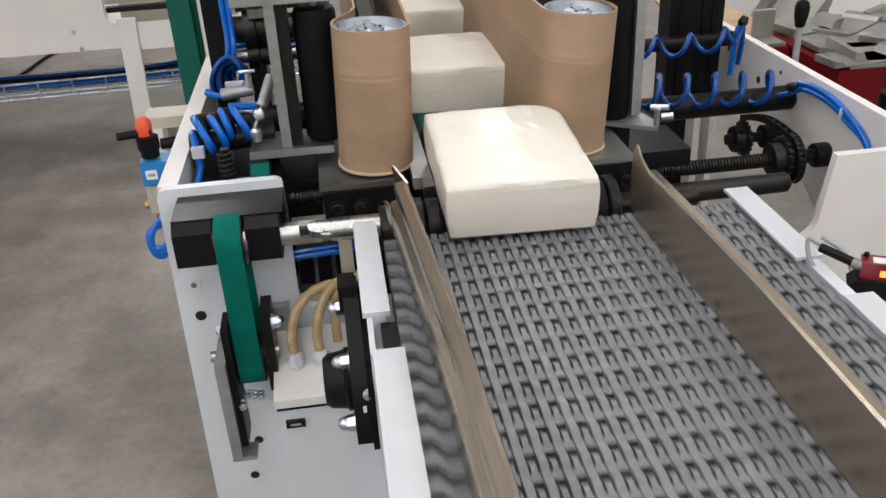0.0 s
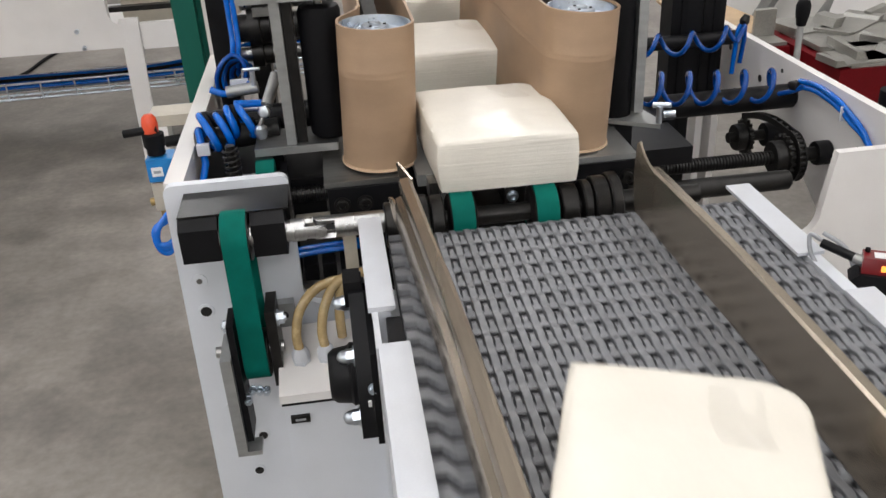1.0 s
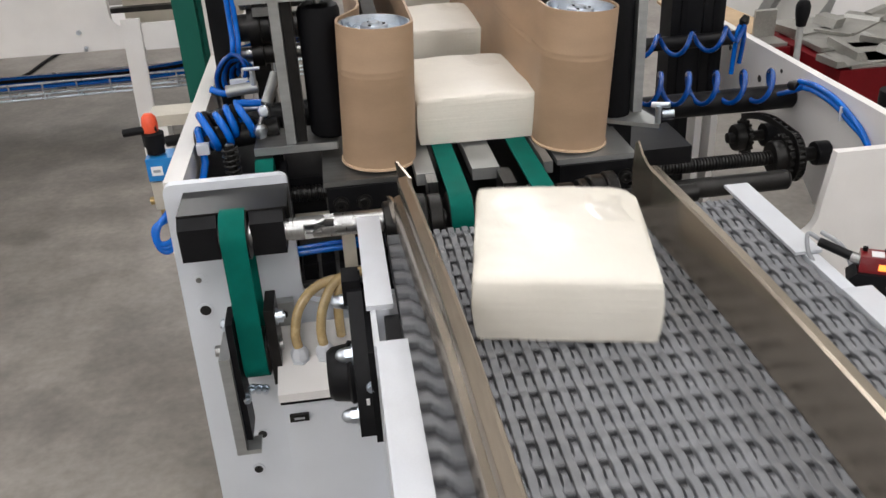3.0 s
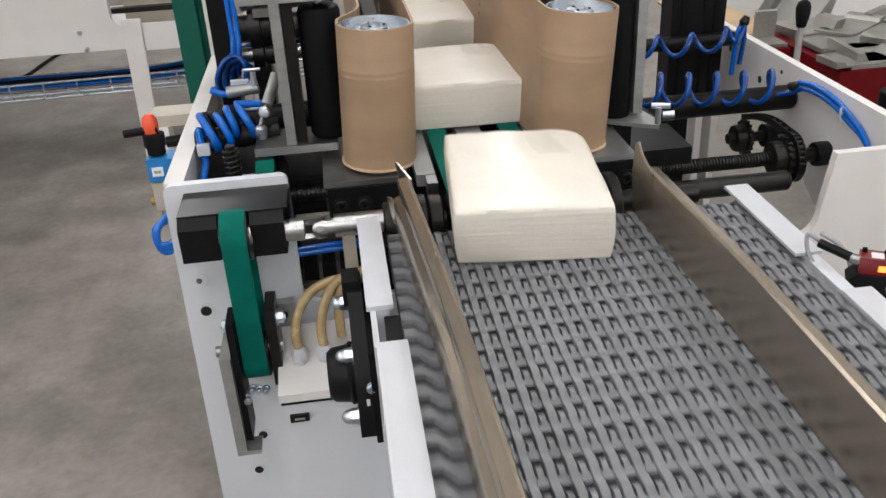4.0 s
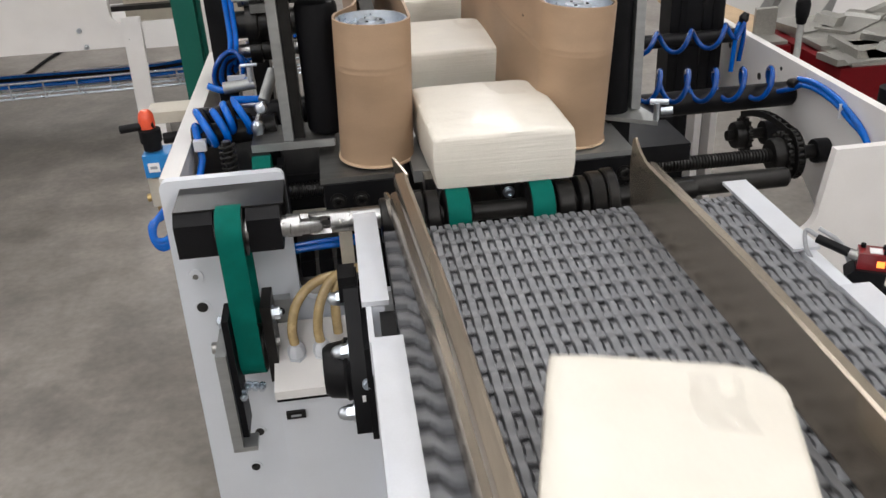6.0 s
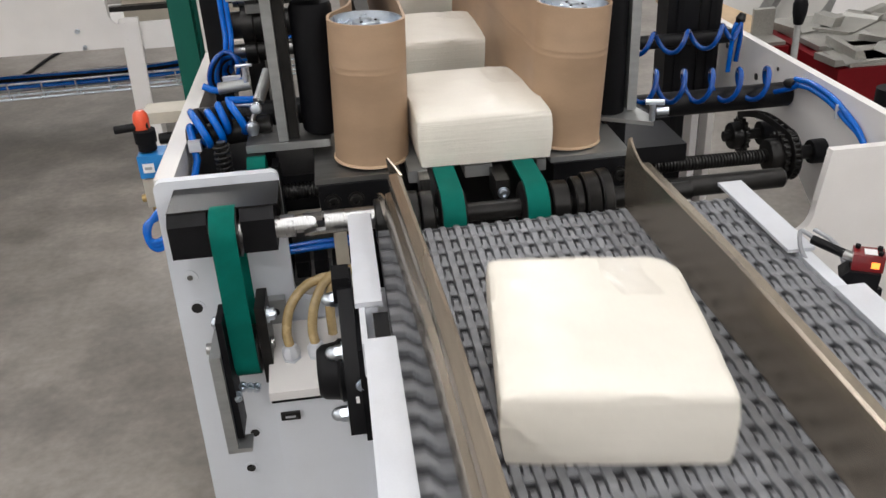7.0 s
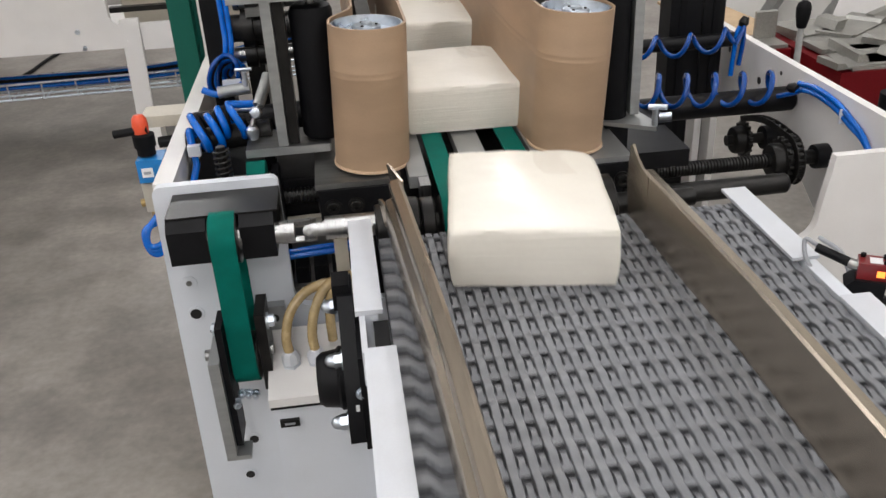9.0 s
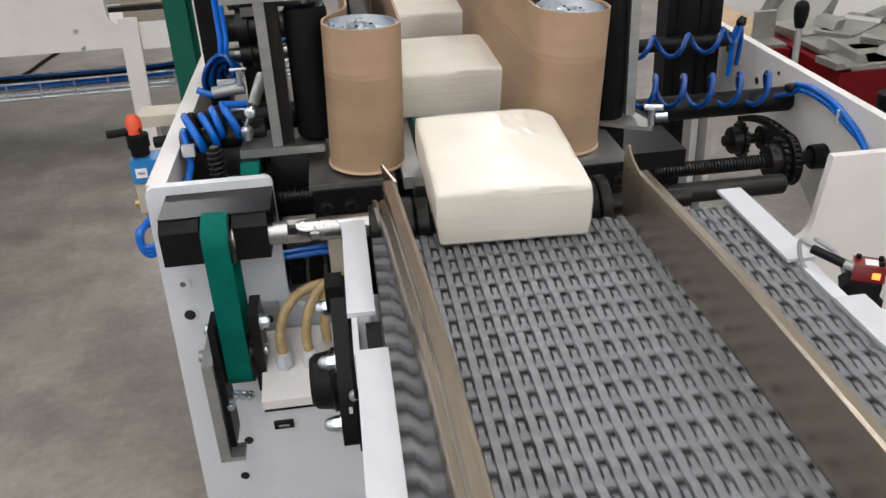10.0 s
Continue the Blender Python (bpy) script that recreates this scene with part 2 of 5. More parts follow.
def tubepart(name, pts, r, material, parent=None, label="", n=8, seg=10):
    bm = B()
    tube(bm, smooth_path(pts, n) if n else pts, r, seg)
    return part(name, bm, material, parent, label, 0, 60)


def hexbolt(parent, p, axis, r, h, material=M_zinc, name="bolt"):
    bm = B()
    p, axis = Vector(p), Vector(axis).normalized()
    cyl(bm, p, p + axis * h * 0.25, r * 1.45, 20)
    cyl(bm, p + axis * h * 0.25, p + axis * h, r * 1.12, 6)
    cyl(bm, p + axis * h, p + axis * h * 1.25, r * 0.55, 12)
    return part(name, bm, material, parent, "", 0)


def capscrew(parent, p, axis, r, h, material=M_blacksteel, name="bolt"):
    bm = B()
    axis = Vector(axis).normalized()
    lathe(bm, p, axis, [(0, r * 1.35), (h * 0.2, r * 1.35), (h * 0.2, r), (h * 0.9, r), (h, r * 0.9), (h, r * 0.5), (h * 0.45, r * 0.48)], 20)
    return part(name, bm, material, parent, "", 0)


def acorn(parent, p, axis, r, material=M_zinc):
    bm = B()
    p, axis = Vector(p), Vector(axis).normalized()
    lathe(bm, p, axis, [(0, r * 1.5), (r * 0.25, r * 1.5)], 20)
    cyl(bm, p + axis * r * 0.25, p + axis * r * 1.2, r * 1.15, 6)
    lathe(bm, p + axis * r * 1.2, axis, [(0, r), (r * 0.6, r * 0.95), (r * 1.05, r * 0.7), (r * 1.3, r * 0.3), (r * 1.36, 0)], 20)
    return part("cap_nut", bm, material, parent, "chrome cap nut", 0)


# ---------------------------------------------------------------- hall
def hall():
    def slab(name, dims, m, label):
        ob = boxpart(name, dims, m, None, label, 0)
        tagged(ob, label, name.split("_")[0], "", "structure")
        return ob
    slab("floor", (-6.0, 2.6, -9.5, 9.5, -0.2, 0.0), M_floor, "grey polished concrete hall floor with faint stains")
    slab("wall_west", (-6.2, -6.0, -9.5, 9.5, -0.2, 4.8), M_wall, "plain light grey hall wall")
    slab("wall_east", (2.4, 2.6, -9.5, 9.5, 0.0, 4.8), M_wall, "off-white painted hall wall behind the bench")
    slab("wall_north", (-6.0, 2.4, 9.3, 9.5, 0.0, 4.8), M_wall, "plain light grey hall wall")
    slab("wall_south", (-6.0, 2.4, -9.5, -9.3, 0.0, 4.8), M_wall, "plain light grey hall wall")
    slab("ceiling", (-6.2, 2.6, -9.5, 9.5, 4.8, 5.0), M_ceiling, "plain pale hall ceiling")
    for lx, ly, _ in LAMPS:
        lamp = thing("ceiling_lamp", "long white fluorescent ceiling lamp, lit", "lamp", "hall lamps")
        boxpart("housing", (lx - 0.17, lx + 0.17, ly - 1.25, ly + 1.25, 3.66, 3.74), M_white, lamp)
        for dx in (-0.09, 0.09):
            cylpart("hanger", (lx + dx, ly, 3.74), (lx + dx, ly, 4.8), 0.006, M_steel, lamp, "", 8)
            cylpart("tube", (lx + dx, ly - 1.2, 3.63), (lx + dx, ly + 1.2, 3.63), 0.018, M_tube, lamp, "glowing white tube")


hall()


# ---------------------------------------------------------------- machine frame
def machine_frame():
    t = thing("packing_machine", "white powder-coated steel packing machine with drilled side plates", "machine")
    # front plates, two sheets meeting under the belt, the left one coloured as shaded
    pts = [(-0.467, 0.04), (0.10, 0.04), (0.10, 0.736)]
    pts += [(-0.255, 0.736)] + arc(-0.262, 0.761, 0.025, -90, -180, 5)
    pts += [(-0.287, 0.930)] + arc(-0.297, 0.930, 0.010, 0, 90, 4) + arc(-0.440, 0.928, 0.012, 90, 180, 4)
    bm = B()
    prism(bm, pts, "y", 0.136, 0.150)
    part("front_plate", bm, M_white_shade, t, "", 0.0012)
    pts = [(0.102, 0.04), (0.70, 0.04), (0.70, 0.873)] + arc(0.69, 0.881, 0.010, 0, 90, 4)
    pts += [(0.506, 0.891), (0.494, 0.80)] + arc(0.454, 0.795, 0.04, 0, -90, 6) + [(0.102, 0.755)]
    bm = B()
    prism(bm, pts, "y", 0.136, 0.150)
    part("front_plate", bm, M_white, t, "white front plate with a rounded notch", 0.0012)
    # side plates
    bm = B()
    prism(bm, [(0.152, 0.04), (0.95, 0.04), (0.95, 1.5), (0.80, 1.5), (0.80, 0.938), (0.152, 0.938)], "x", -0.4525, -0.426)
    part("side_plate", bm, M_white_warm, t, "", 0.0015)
    bm = B()
    prism(bm, [(0.16, 0.60), (0.28, 0.66), (0.42, 0.745), (0.52, 0.775), (0.90, 0.775), (0.90, 0.918), (0.16, 0.918)], "x", 0.612, 0.628)
    part("side_plate", bm, M_white, t, "white side plate with drilled holes", 0.0012)
    # drilled holes in the side plate, as discs coloured like their shaded depth
    for y, z, r in ((0.74, 0.88, 0.006), (0.70, 0.80, 0.005), (0.60, 0.855, 0.007), (0.66, 0.795, 0.005), (0.345, 0.79, 0.007),
                    (0.52, 0.893, 0.004), (0.235, 0.865, 0.004), (0.25, 0.842, 0.004)):
        cylpart("drill_hole", (0.6110, y, z), (0.6118, y, z), r, M_holeshade, t, "dark disc for the shade in a drilled hole", 14)
    # ring bores and holes in the front plate, the holes as shade-dark discs
    for x, z, r, m in ((-0.428, 0.794, 0.0075, M_plate), (-0.427, 0.744, 0.008, M_holeshade), (-0.380, 0.509, 0.007, M_holeshade),
                       (-0.396, 0.440, 0.007, M_holeshade), (-0.420, 0.672, 0.006, M_plate), (-0.420, 0.57, 0.006, M_plate)):
        bm = B()
        lathe(bm, (x, 0.1355, z), (0, -1, 0), [(0, r * 1.5), (0.0012, r * 1.45), (0.0012, r)], 20)
        part("bore_ring", bm, M_white_shade, t)
        cylpart("drill_hole", (x, 0.1352, z), (x, 0.1338, z), r * (0.55 if m is M_plate else 1.0), m, t, "", 16)
    # uprights and a rear panel of the lower frame
    for x, y in ((0.488, 0.60), (0.548, 0.66)):
        boxpart("upright", (x, x + 0.014, y, y + 0.040, 0.0, 0.795), M_white, t, "white steel upright")
    boxpart("rear_panel", (0.505, 0.64, 0.86, 0.872, 0.25, 0.80), M_white, t, "white rear panel")
    for x in (-0.45, 0.60):
        for y in (0.16, 0.85):
            cylpart("foot", (x + 0.02, y + 0.03, 0.0), (x + 0.02, y + 0.03, 0.05), 0.03, M_rubber, t, "black levelling foot")
    boxpart("cross_beam", (-0.425, 0.42, 0.80, 0.86, 0.62, 0.70), M_black, t, "black cross beam")
    boxpart("base_pan", (-0.425, 0.40, 0.36, 0.80, 0.66, 0.68), M_black, t, "black drip pan")
    return t


machine_frame()


def pulley_bracket():
    t = thing("pulley_bracket", "dark machined steel pulley bracket on the white plate", "bracket")
    boxpart("back_bar", (-0.425, -0.2865, 0.092, 0.1355, 0.868, 0.925), M_blacksteel, t)
    for x0, x1 in ((-0.425, -0.376), (-0.335, -0.292)):
        bm = B()
        prism(bm, [(0.0475, 0.868), (0.094, 0.868), (0.094, 0.926), (0.062, 0.926), (0.0475, 0.913)], "x", x0, x1)
        part("lug", bm, M_black, t, "black chamfered lug", 0.0015)
    boxpart("top_plate", (-0.425, -0.2865, 0.060, 0.1350, 0.9262, 0.9282), M_blacksteel, t, "dark ground top face", 0.0005)
    bm = B()
    cyl(bm, (-0.376, 0.062, 0.893), (-0.334, 0.062, 0.893), 0.0155)
    part("pulley_shaft", bm, M_steel, t, "bright steel shaft")
    return t


pulley_bracket()


def timing_drive():
    t = thing("timing_belt_drive", "green flat drive belt over two pulleys", "belt drive")
    y0, z0, y1, z1, r = 0.062, 0.893, 0.062, 0.714, 0.036
    ring, n = [], 20
    for i in range(n + 1):
        a = math.pi * i / n
        ring.append((y0 + r * math.cos(a), z0 + r * math.sin(a)))
    for i in range(n + 1):
        a = math.pi + math.pi * i / n
        ring.append((y1 + r * math.cos(a), z1 + r * math.sin(a)))
    bm = B()
    k = len(ring)
    vs = []
    for x in (-0.3715, -0.3395):
        for s in (0, 1):
            row = []
            for y, z in ring:
                c = Vector((y0, max(z1, min(z0, z))))
                d = (Vector((y, z)) - c).normalized() * (0.003 * s)
                row.append(bm.verts.new((x, y - d.x, z - d.y)))
            vs.append(row)
    for i in range(k):
        j = (i + 1) % k
        bm.faces.new((vs[0][i], vs[0][j], vs[2][j], vs[2][i]))
        bm.faces.new((vs[1][i], vs[3][i], vs[3][j], vs[1][j]))
        bm.faces.new((vs[0][i], vs[1][i], vs[1][j], vs[0][j]))
        bm.faces.new((vs[2][i], vs[2][j], vs[3][j], vs[3][i]))
    part("belt", bm, M_green, t, "green fabric belt", 0, 40)
    for z in (z0, z1):
        cylpart("pulley", (-0.373, 0.062, z), (-0.338, 0.062, z), r - 0.0034, M_blacksteel, t, "dark steel pulley", 32)
    # motor bracket at the foot
    bm = B()
    prism(bm, [(0.0, 0.585), (0.012, 0.585), (0.030, 0.60), (0.134, 0.66), (0.134, 0.745), (0.0, 0.745)], "x", -0.397, -0.383)
    part("side_bracket", bm, M_alu, t, "zinc-grey bracket plate", 0.001)
    boxpart("bracket_foot", (-0.383, -0.364, 0.0, 0.03, 0.585, 0.592), M_alu, t)
    boxpart("tension_slide", (-0.383, -0.374, 0.012, 0.060, 0.60, 0.79), M_black, t, "black tension slide")
    boxpart("bearing_plate", (-0.336, -0.322, 0.045, 0.10, 0.665, 0.785), M_blacksteel, t)
    cylpart("axle", (-0.41, 0.062, 0.72), (-0.318, 0.062, 0.72), 0.008, M_steel, t)
    hexbolt(t, (-0.383, 0.055, 0.765), (-1, 0, 0), 0.008, 0.010)
    hexbolt(t, (-0.322, 0.062, 0.765), (1, 0, 0), 0.008, 0.010)
    for i in range(3):
        hexbolt(t, (-0.366 + i * 0.009, 0.035, 0.672 - 0.002 * i), (0, -1, 0.1), 0.0042, 0.010)
    hexbolt(t, (-0.374, 0.02, 0.668), (0.3, -1, 0), 0.005, 0.010)
    return t


timing_drive()


# ---------------------------------------------------------------- drive shaft, joint and green belts
SHAFT_Y, SHAFT_Z = 0.062, 0.890


def drive_shaft():
    t = thing("drive_shaft", "bright steel shaft with a universal joint", "shaft")
    cylpart("shaft", (-0.303, SHAFT_Y, SHAFT_Z + 0.004), (-0.285, SHAFT_Y, SHAFT_Z + 0.004), 0.014, M_steel, t)
    cylpart("shaft_end", (-0.212, SHAFT_Y, SHAFT_Z + 0.004), (-0.165, SHAFT_Y, SHAFT_Z + 0.004), 0.015, M_steel, t)
    # the joint: two forks at right angles on a cross
    bm = B()

    def sector(x0, x1, r0, r1, a0, a1, n=8):
        rows = []
        for i in range(n + 1):
            w = radians(a0 + (a1 - a0) * i / n)
            c, d = math.cos(w), math.sin(w)
            k = 1 - 0.35 * abs(2 * i / n - 1) ** 3
            xe = x0 + (x1 - x0) * k
            rows.append([bm.verts.new(p) for p in ((x0, r0 * c, r0 * d), (xe, r0 * c, r0 * d), (xe, r1 * c, r1 * d), (x0, r1 * c, r1 * d))])
        for p, q in zip(rows, rows[1:]):
            for i in range(4):
                j = (i + 1) % 4
                bm.faces.new((p[i], p[j], q[j], q[i]))
        bm.faces.new(rows[0])
        bm.faces.new(rows[-1][::-1])
    cyl(bm, (-0.037, 0, 0), (-0.0195, 0, 0), 0.0150, 28)
    cyl(bm, (0.037, 0, 0), (0.0195, 0, 0), 0.0150, 28)
    for a0 in (-52, 128):
        sector(-0.0198, 0.0085, 0.0085, 0.0150, a0 + 18, a0 + 86)
        sector(0.0198, -0.0085, 0.0085, 0.0150, a0 + 108, a0 + 176)
    cyl(bm, (0, -0.0155, 0), (0, 0.0155, 0), 0.0042, 14)
    cyl(bm, (0, 0, -0.0155), (0, 0, 0.0155), 0.0042, 14)
    box(bm, -0.0065, 0.0065, -0.0065, 0.0065, -0.0065, 0.0065)
    joint = part("universal_joint", bm, M_steel, t, "bright steel universal joint", 0)
    joint.matrix_basis = pose(-0.2485, SHAFT_Y, SHAFT_Z + 0.004)
    return t, joint


SHAFT, JOINT = drive_shaft()


def loop_band(bm, y0, y1, zc, r, x0, x1, th, n=24):
    """A flat belt round two drums with axes along x at y0 and y1."""
    ring = []
    for i in range(n + 1):
        a = -math.pi / 2 - math.pi * i / n
        ring.append((Vector((y0 + r * math.cos(a), zc + r * math.sin(a))), Vector((math.cos(a), math.sin(a)))))
    for i in range(n + 1):
        a = math.pi / 2 - math.pi * i / n
        ring.append((Vector((y1 + r * math.cos(a), zc + r * math.sin(a))), Vector((math.cos(a), math.sin(a)))))
    vs = []
    for x in (x0, x1):
        for s in (0, 1):
            vs.append([bm.verts.new((x, p.x - d.x * th * s, p.y - d.y * th * s)) for p, d in ring])
    k = len(ring)
    for i in range(k):
        j = (i + 1) % k
        bm.faces.new((vs[0][i], vs[0][j], vs[2][j], vs[2][i]))
        bm.faces.new((vs[1][i], vs[3][i], vs[3][j], vs[1][j]))
        bm.faces.new((vs[0][i], vs[1][i], vs[1][j], vs[0][j]))
        bm.faces.new((vs[2][i], vs[2][j], vs[3][j], vs[3][i]))


def infeed():
    t = thing("infeed_conveyor", "infeed conveyor with two narrow green belts and dark steel drums", "conveyor")
    for x0, x1 in ((-0.079, -0.050), (0.031, 0.060)):
        bm = B()
        loop_band(bm, 0.060, 4.95, 0.888, 0.0375, x0, x1, 0.003)
        part("green_belt", bm, M_green, t, "narrow green conveyor belt", 0, 40)
        bm = B()
        lathe(bm, (x0 - 0.004, 0.060, 0.888), (1, 0, 0), [(0, 0.010), (0, 0.028), (0.003, 0.034), (x1 - x0 + 0.005, 0.034), (x1 - x0 + 0.008, 0.028), (x1 - x0 + 0.008, 0.010)], 36)
        part("drum", bm, M_blacksteel, t, "dark steel belt drum", 0, 30)
    for x in (-0.079, 0.031):
        cylpart("drum", (x, 4.95, 0.888), (x + 0.029, 4.95, 0.888), 0.034, M_blacksteel, t)
    cylpart("axle", (-0.166, 0.060, 0.888), (0.26, 0.060, 0.888), 0.0125, M_blacksteel, t, "dark steel axle")
    # collars and clamps beside the belts
    for x0, x1, r in ((-0.165, -0.140, 0.030), (-0.125, -0.108, 0.036), (-0.106, -0.088, 0.034), (0.066, 0.090, 0.031), (0.096, 0.108, 0.034), (0.110, 0.130, 0.038), (0.131, 0.146, 0.041)):
        bm = B()
        lathe(bm, (x0, 0.060, 0.888), (1, 0, 0), [(0, r * 0.45), (0, r - 0.002), (0.002, r), (x1 - x0 - 0.002, r), (x1 - x0, r - 0.002), (x1 - x0, r * 0.45)], 36)
        part("collar", bm, M_blacksteel, t, "black clamp collar", 0, 30)
    cylpart("axle_end", (0.148, 0.060, 0.888), (0.185, 0.060, 0.888), 0.015, M_blacksteel, t, "dark steel axle end")
    # slide bars between the belts
    for x0, x1 in ((-0.112, -0.086), (-0.034, 0.004), (0.067, 0.080)):
        boxpart("slide_bar", (x0, x1, 0.135, 4.9, 0.905, 0.922), M_alu, t, "brushed metal slide bar")
    boxpart("bed", (-0.115, 0.085, 0.14, 4.9, 0.840, 0.858), M_black, t, "black conveyor bed")
    for y in (0.16, 1.2, 2.4, 3.6, 4.8):
        boxpart("bed_leg", (-0.05, 0.03, y, y + 0.06, 0.0 if y > 1 else 0.68, 0.840), M_black, t, "black support leg")
    boxpart("belt_guide_block", (0.0, 0.018, 0.085, 0.14, 0.885, 0.918), M_blacksteel, t, "dark steel guide block")
    boxpart("belt_guide_block", (-0.100, -0.086, 0.105, 0.14, 0.895, 0.921), M_steel, t)
    capscrew(t, (0.010, 0.085, 0.900), (0, -1, 0), 0.006, 0.008, M_zinc)
    return t


INFEED = infeed()


def streaks():
    out = []
    for s, dx, ln in ((-0.030, 0.004, 0.012), (-0.016, 0.0035, 0.010), (-0.004, 0.005, 0.011), (0.008, 0.0045, 0.011), (0.021, 0.005, 0.010), (-0.045, -0.001, 0.010), (-0.034, -0.0015, 0.011)):
        bm = B()
        prism(bm, [(-0.0014, -ln / 2), (0.0012, -ln / 2), (0.0016, 0.0), (0.0010, ln / 2), (-0.0012, ln / 2), (-0.0008, 0.001)], "z", -0.0003, 0.0003)
        out.append((part("streak", bm, M_ink, INFEED, "dark streak on the green belt", 0, 0), s, 0.0455 + dx))
    return out


STREAKS = streaks()


# ---------------------------------------------------------------- side belts (tan)
def side_belt(cx, cy, sign, lean, label):
    """A tan belt round a standing drum. sign +1: the inner run is on the drum's -x side."""
    t = thing("side_belt_unit", label, "side belt", "side belts", at=pose(cx, cy, 0.920, 0, lean, 0))
    R, H, far = 0.0525, 0.198, 1.15
    path = []
    inner = -sign * R
    # from the far end along the inner run, round the front, then back outside
    for y in (far, 0.8, 0.5, 0.3, 0.2, 0.12, 0.06):
        bow = 0.010 if sign > 0 else 0.0
        path.append((inner - sign * bow * min(1, max(0, (y - 0.03) / 0.12)), y))
    for i in range(33):
        a = math.pi * i / 32
        path.append((inner * math.cos(a), -R * math.sin(a)))
    outer = -inner
    pull = 0.034
    for y, k in ((0.012, 0.01), (0.025, 0.08), (0.040, 0.28), (0.055, 0.55), (0.075, 0.85), (0.10, 1.0), (0.3, 1.0), (0.8, 1.0), (far, 1.0)):
        path.append((outer - math.copysign(pull * k, outer), y))
    bm = B()
    th = 0.0035
    pts = [Vector((*p, 0)) for p in path]
    n = len(pts)
    cols = []
    for i, p in enumerate(pts):
        d = (pts[(i + 1) % n] - pts[(i - 1) % n]).normalized()
        nrm = Vector((d.y, -d.x, 0)) * (1 if sign > 0 else -1)
        cols.append([[bm.verts.new((p.x + nrm.x * s, p.y + nrm.y * s, z)) for z in (0, 0.05, 0.1305, 0.1315, 0.1325, 0.1385, 0.1395, 0.1405, H)] for s in (0.0, -th)])
        # two shallow ridges run round the belt
        for idx in (3, 6):
            v = cols[-1][0][idx]
            v.co.x += nrm.x * 0.0003
            v.co.y += nrm.y * 0.0003
    m = len(cols[0][0])
    for i in range(n):
        j = (i + 1) % n
        for k in range(m - 1):
            bm.faces.new((cols[i][0][k], cols[j][0][k], cols[j][0][k + 1], cols[i][0][k + 1]))
            bm.faces.new((cols[i][1][k], cols[i][1][k + 1], cols[j][1][k + 1], cols[j][1][k]))
        bm.faces.new((cols[i][0][m - 1], cols[j][0][m - 1], cols[j][1][m - 1], cols[i][1][m - 1]))
        bm.faces.new((cols[i][0][0], cols[i][1][0], cols[j][1][0], cols[j][0][0]))
    belt = part("belt", bm, M_brown, t, "tan rubber belt with two raised lines", 0, 40)
    # drum with a sunken bright end and a hub
    bm = B()
    r = R - th - 0.0002
    lathe(bm, (0, 0, 0.004), (0, 0, 1), [(0, r), (H - 0.008, r), (H - 0.006, r - 0.001), (H - 0.006, r - 0.0035), (H - 0.019, r - 0.006), (H - 0.020, 0.020), (H - 0.010, 0.0185), (H - 0.009, 0.0175), (H - 0.009, 0.008), (H - 0.006, 0.0075), (H - 0.006, 0.003), (H - 0.008, 0)], 48)
    drum = part("drum", bm, M_zinc, t, "bluish zinc-plated drum with a sunken end", 0, 30)
    for i in range(3):
        a = 2 * math.pi * i / 3
        bm = B()
        lathe(bm, (0.013 * math.cos(a), 0.013 * math.sin(a), H - 0.005), (0, 0, 1), [(0, 0.0022), (0.0015, 0.002)], 10)
        part("set_screw", bm, M_blacksteel, drum)
    bm = B()
    lathe(bm, (0, 0, -0.0030), (0, 0, 1), [(0, 0.030), (0, 0.047), (0.0025, 0.046), (0.0028, 0.030)], 40)
    part("base_ring", bm, M_plate, t, "grey base ring under the drum")
    bm = B()
    lathe(bm, (0, 0, 0.0005), (0, 0, 1), [(0, R - 0.001), (0, R + 0.0022), (0.003, R + 0.0022), (0.0035, R + 0.0002), (0.0036, R - 0.001)], 48)
    part("lower_rim", bm, M_brownedge, t, "pale rim at the belt's foot")
    boxpart("inner_bar", (-0.010, 0.010, 0.075, far - 0.06, 0.10, 0.185), M_blacksteel, t, "dark steel bar inside the belt")
    cylpart("far_drum", (0, far - 0.01, 0.002), (0, far - 0.01, H - 0.006), 0.040, M_zinc, t)
    return t, belt, drum


LEFT_BELT, _, LEFT_DRUM = side_belt(-0.1565, 0.2130, -1, 2.3, "tan side belt running round a standing zinc-plated drum")
RIGHT_BELT, _, RIGHT_DRUM = side_belt(0.1235, 0.2130, 1, 3.6, "tan side belt with black rub marks round a standing drum")


def rub_marks():
    out = []
    rng = random.Random(5)
    for i, (s, z, w, h) in enumerate(((0.000, 0.165, 0.016, 0.0018), (0.012, 0.158, 0.020, 0.0028), (0.014, 0.152, 0.010, 0.004), (0.022, 0.148, 0.026, 0.003), (0.018, 0.137, 0.020, 0.0022),
                                      (0.000, 0.124, 0.007, 0.0018), (0.004, 0.115, 0.008, 0.002), (0.012, 0.110, 0.012, 0.002), (0.012, 0.107, 0.009, 0.0015), (0.010, 0.092, 0.010, 0.0028), (-0.285, 0.160, 0.006, 0.003))):
        bm = B()
        pts = []
        for k in range(9):
            u = -1 + 2 * k / 8
            pts.append((u * w * 0.5, h * 0.5 * (1 - u * u) * rng.uniform(0.4, 1.2) + 0.3 * h * math.sin(3 * u + i)))
        for k in range(7, 0, -1):
            u = -1 + 2 * k / 8
            pts.append((u * w * 0.5, -h * 0.5 * (1 - u * u) * rng.uniform(0.4, 1.2) + 0.3 * h * math.sin(3 * u + i)))
        prism(bm, pts, "y", -0.0004, 0.0004)
        out.append((part("rub_mark", bm, M_ink, RIGHT_BELT, "black rub mark", 0, 0), s, z))
    return out


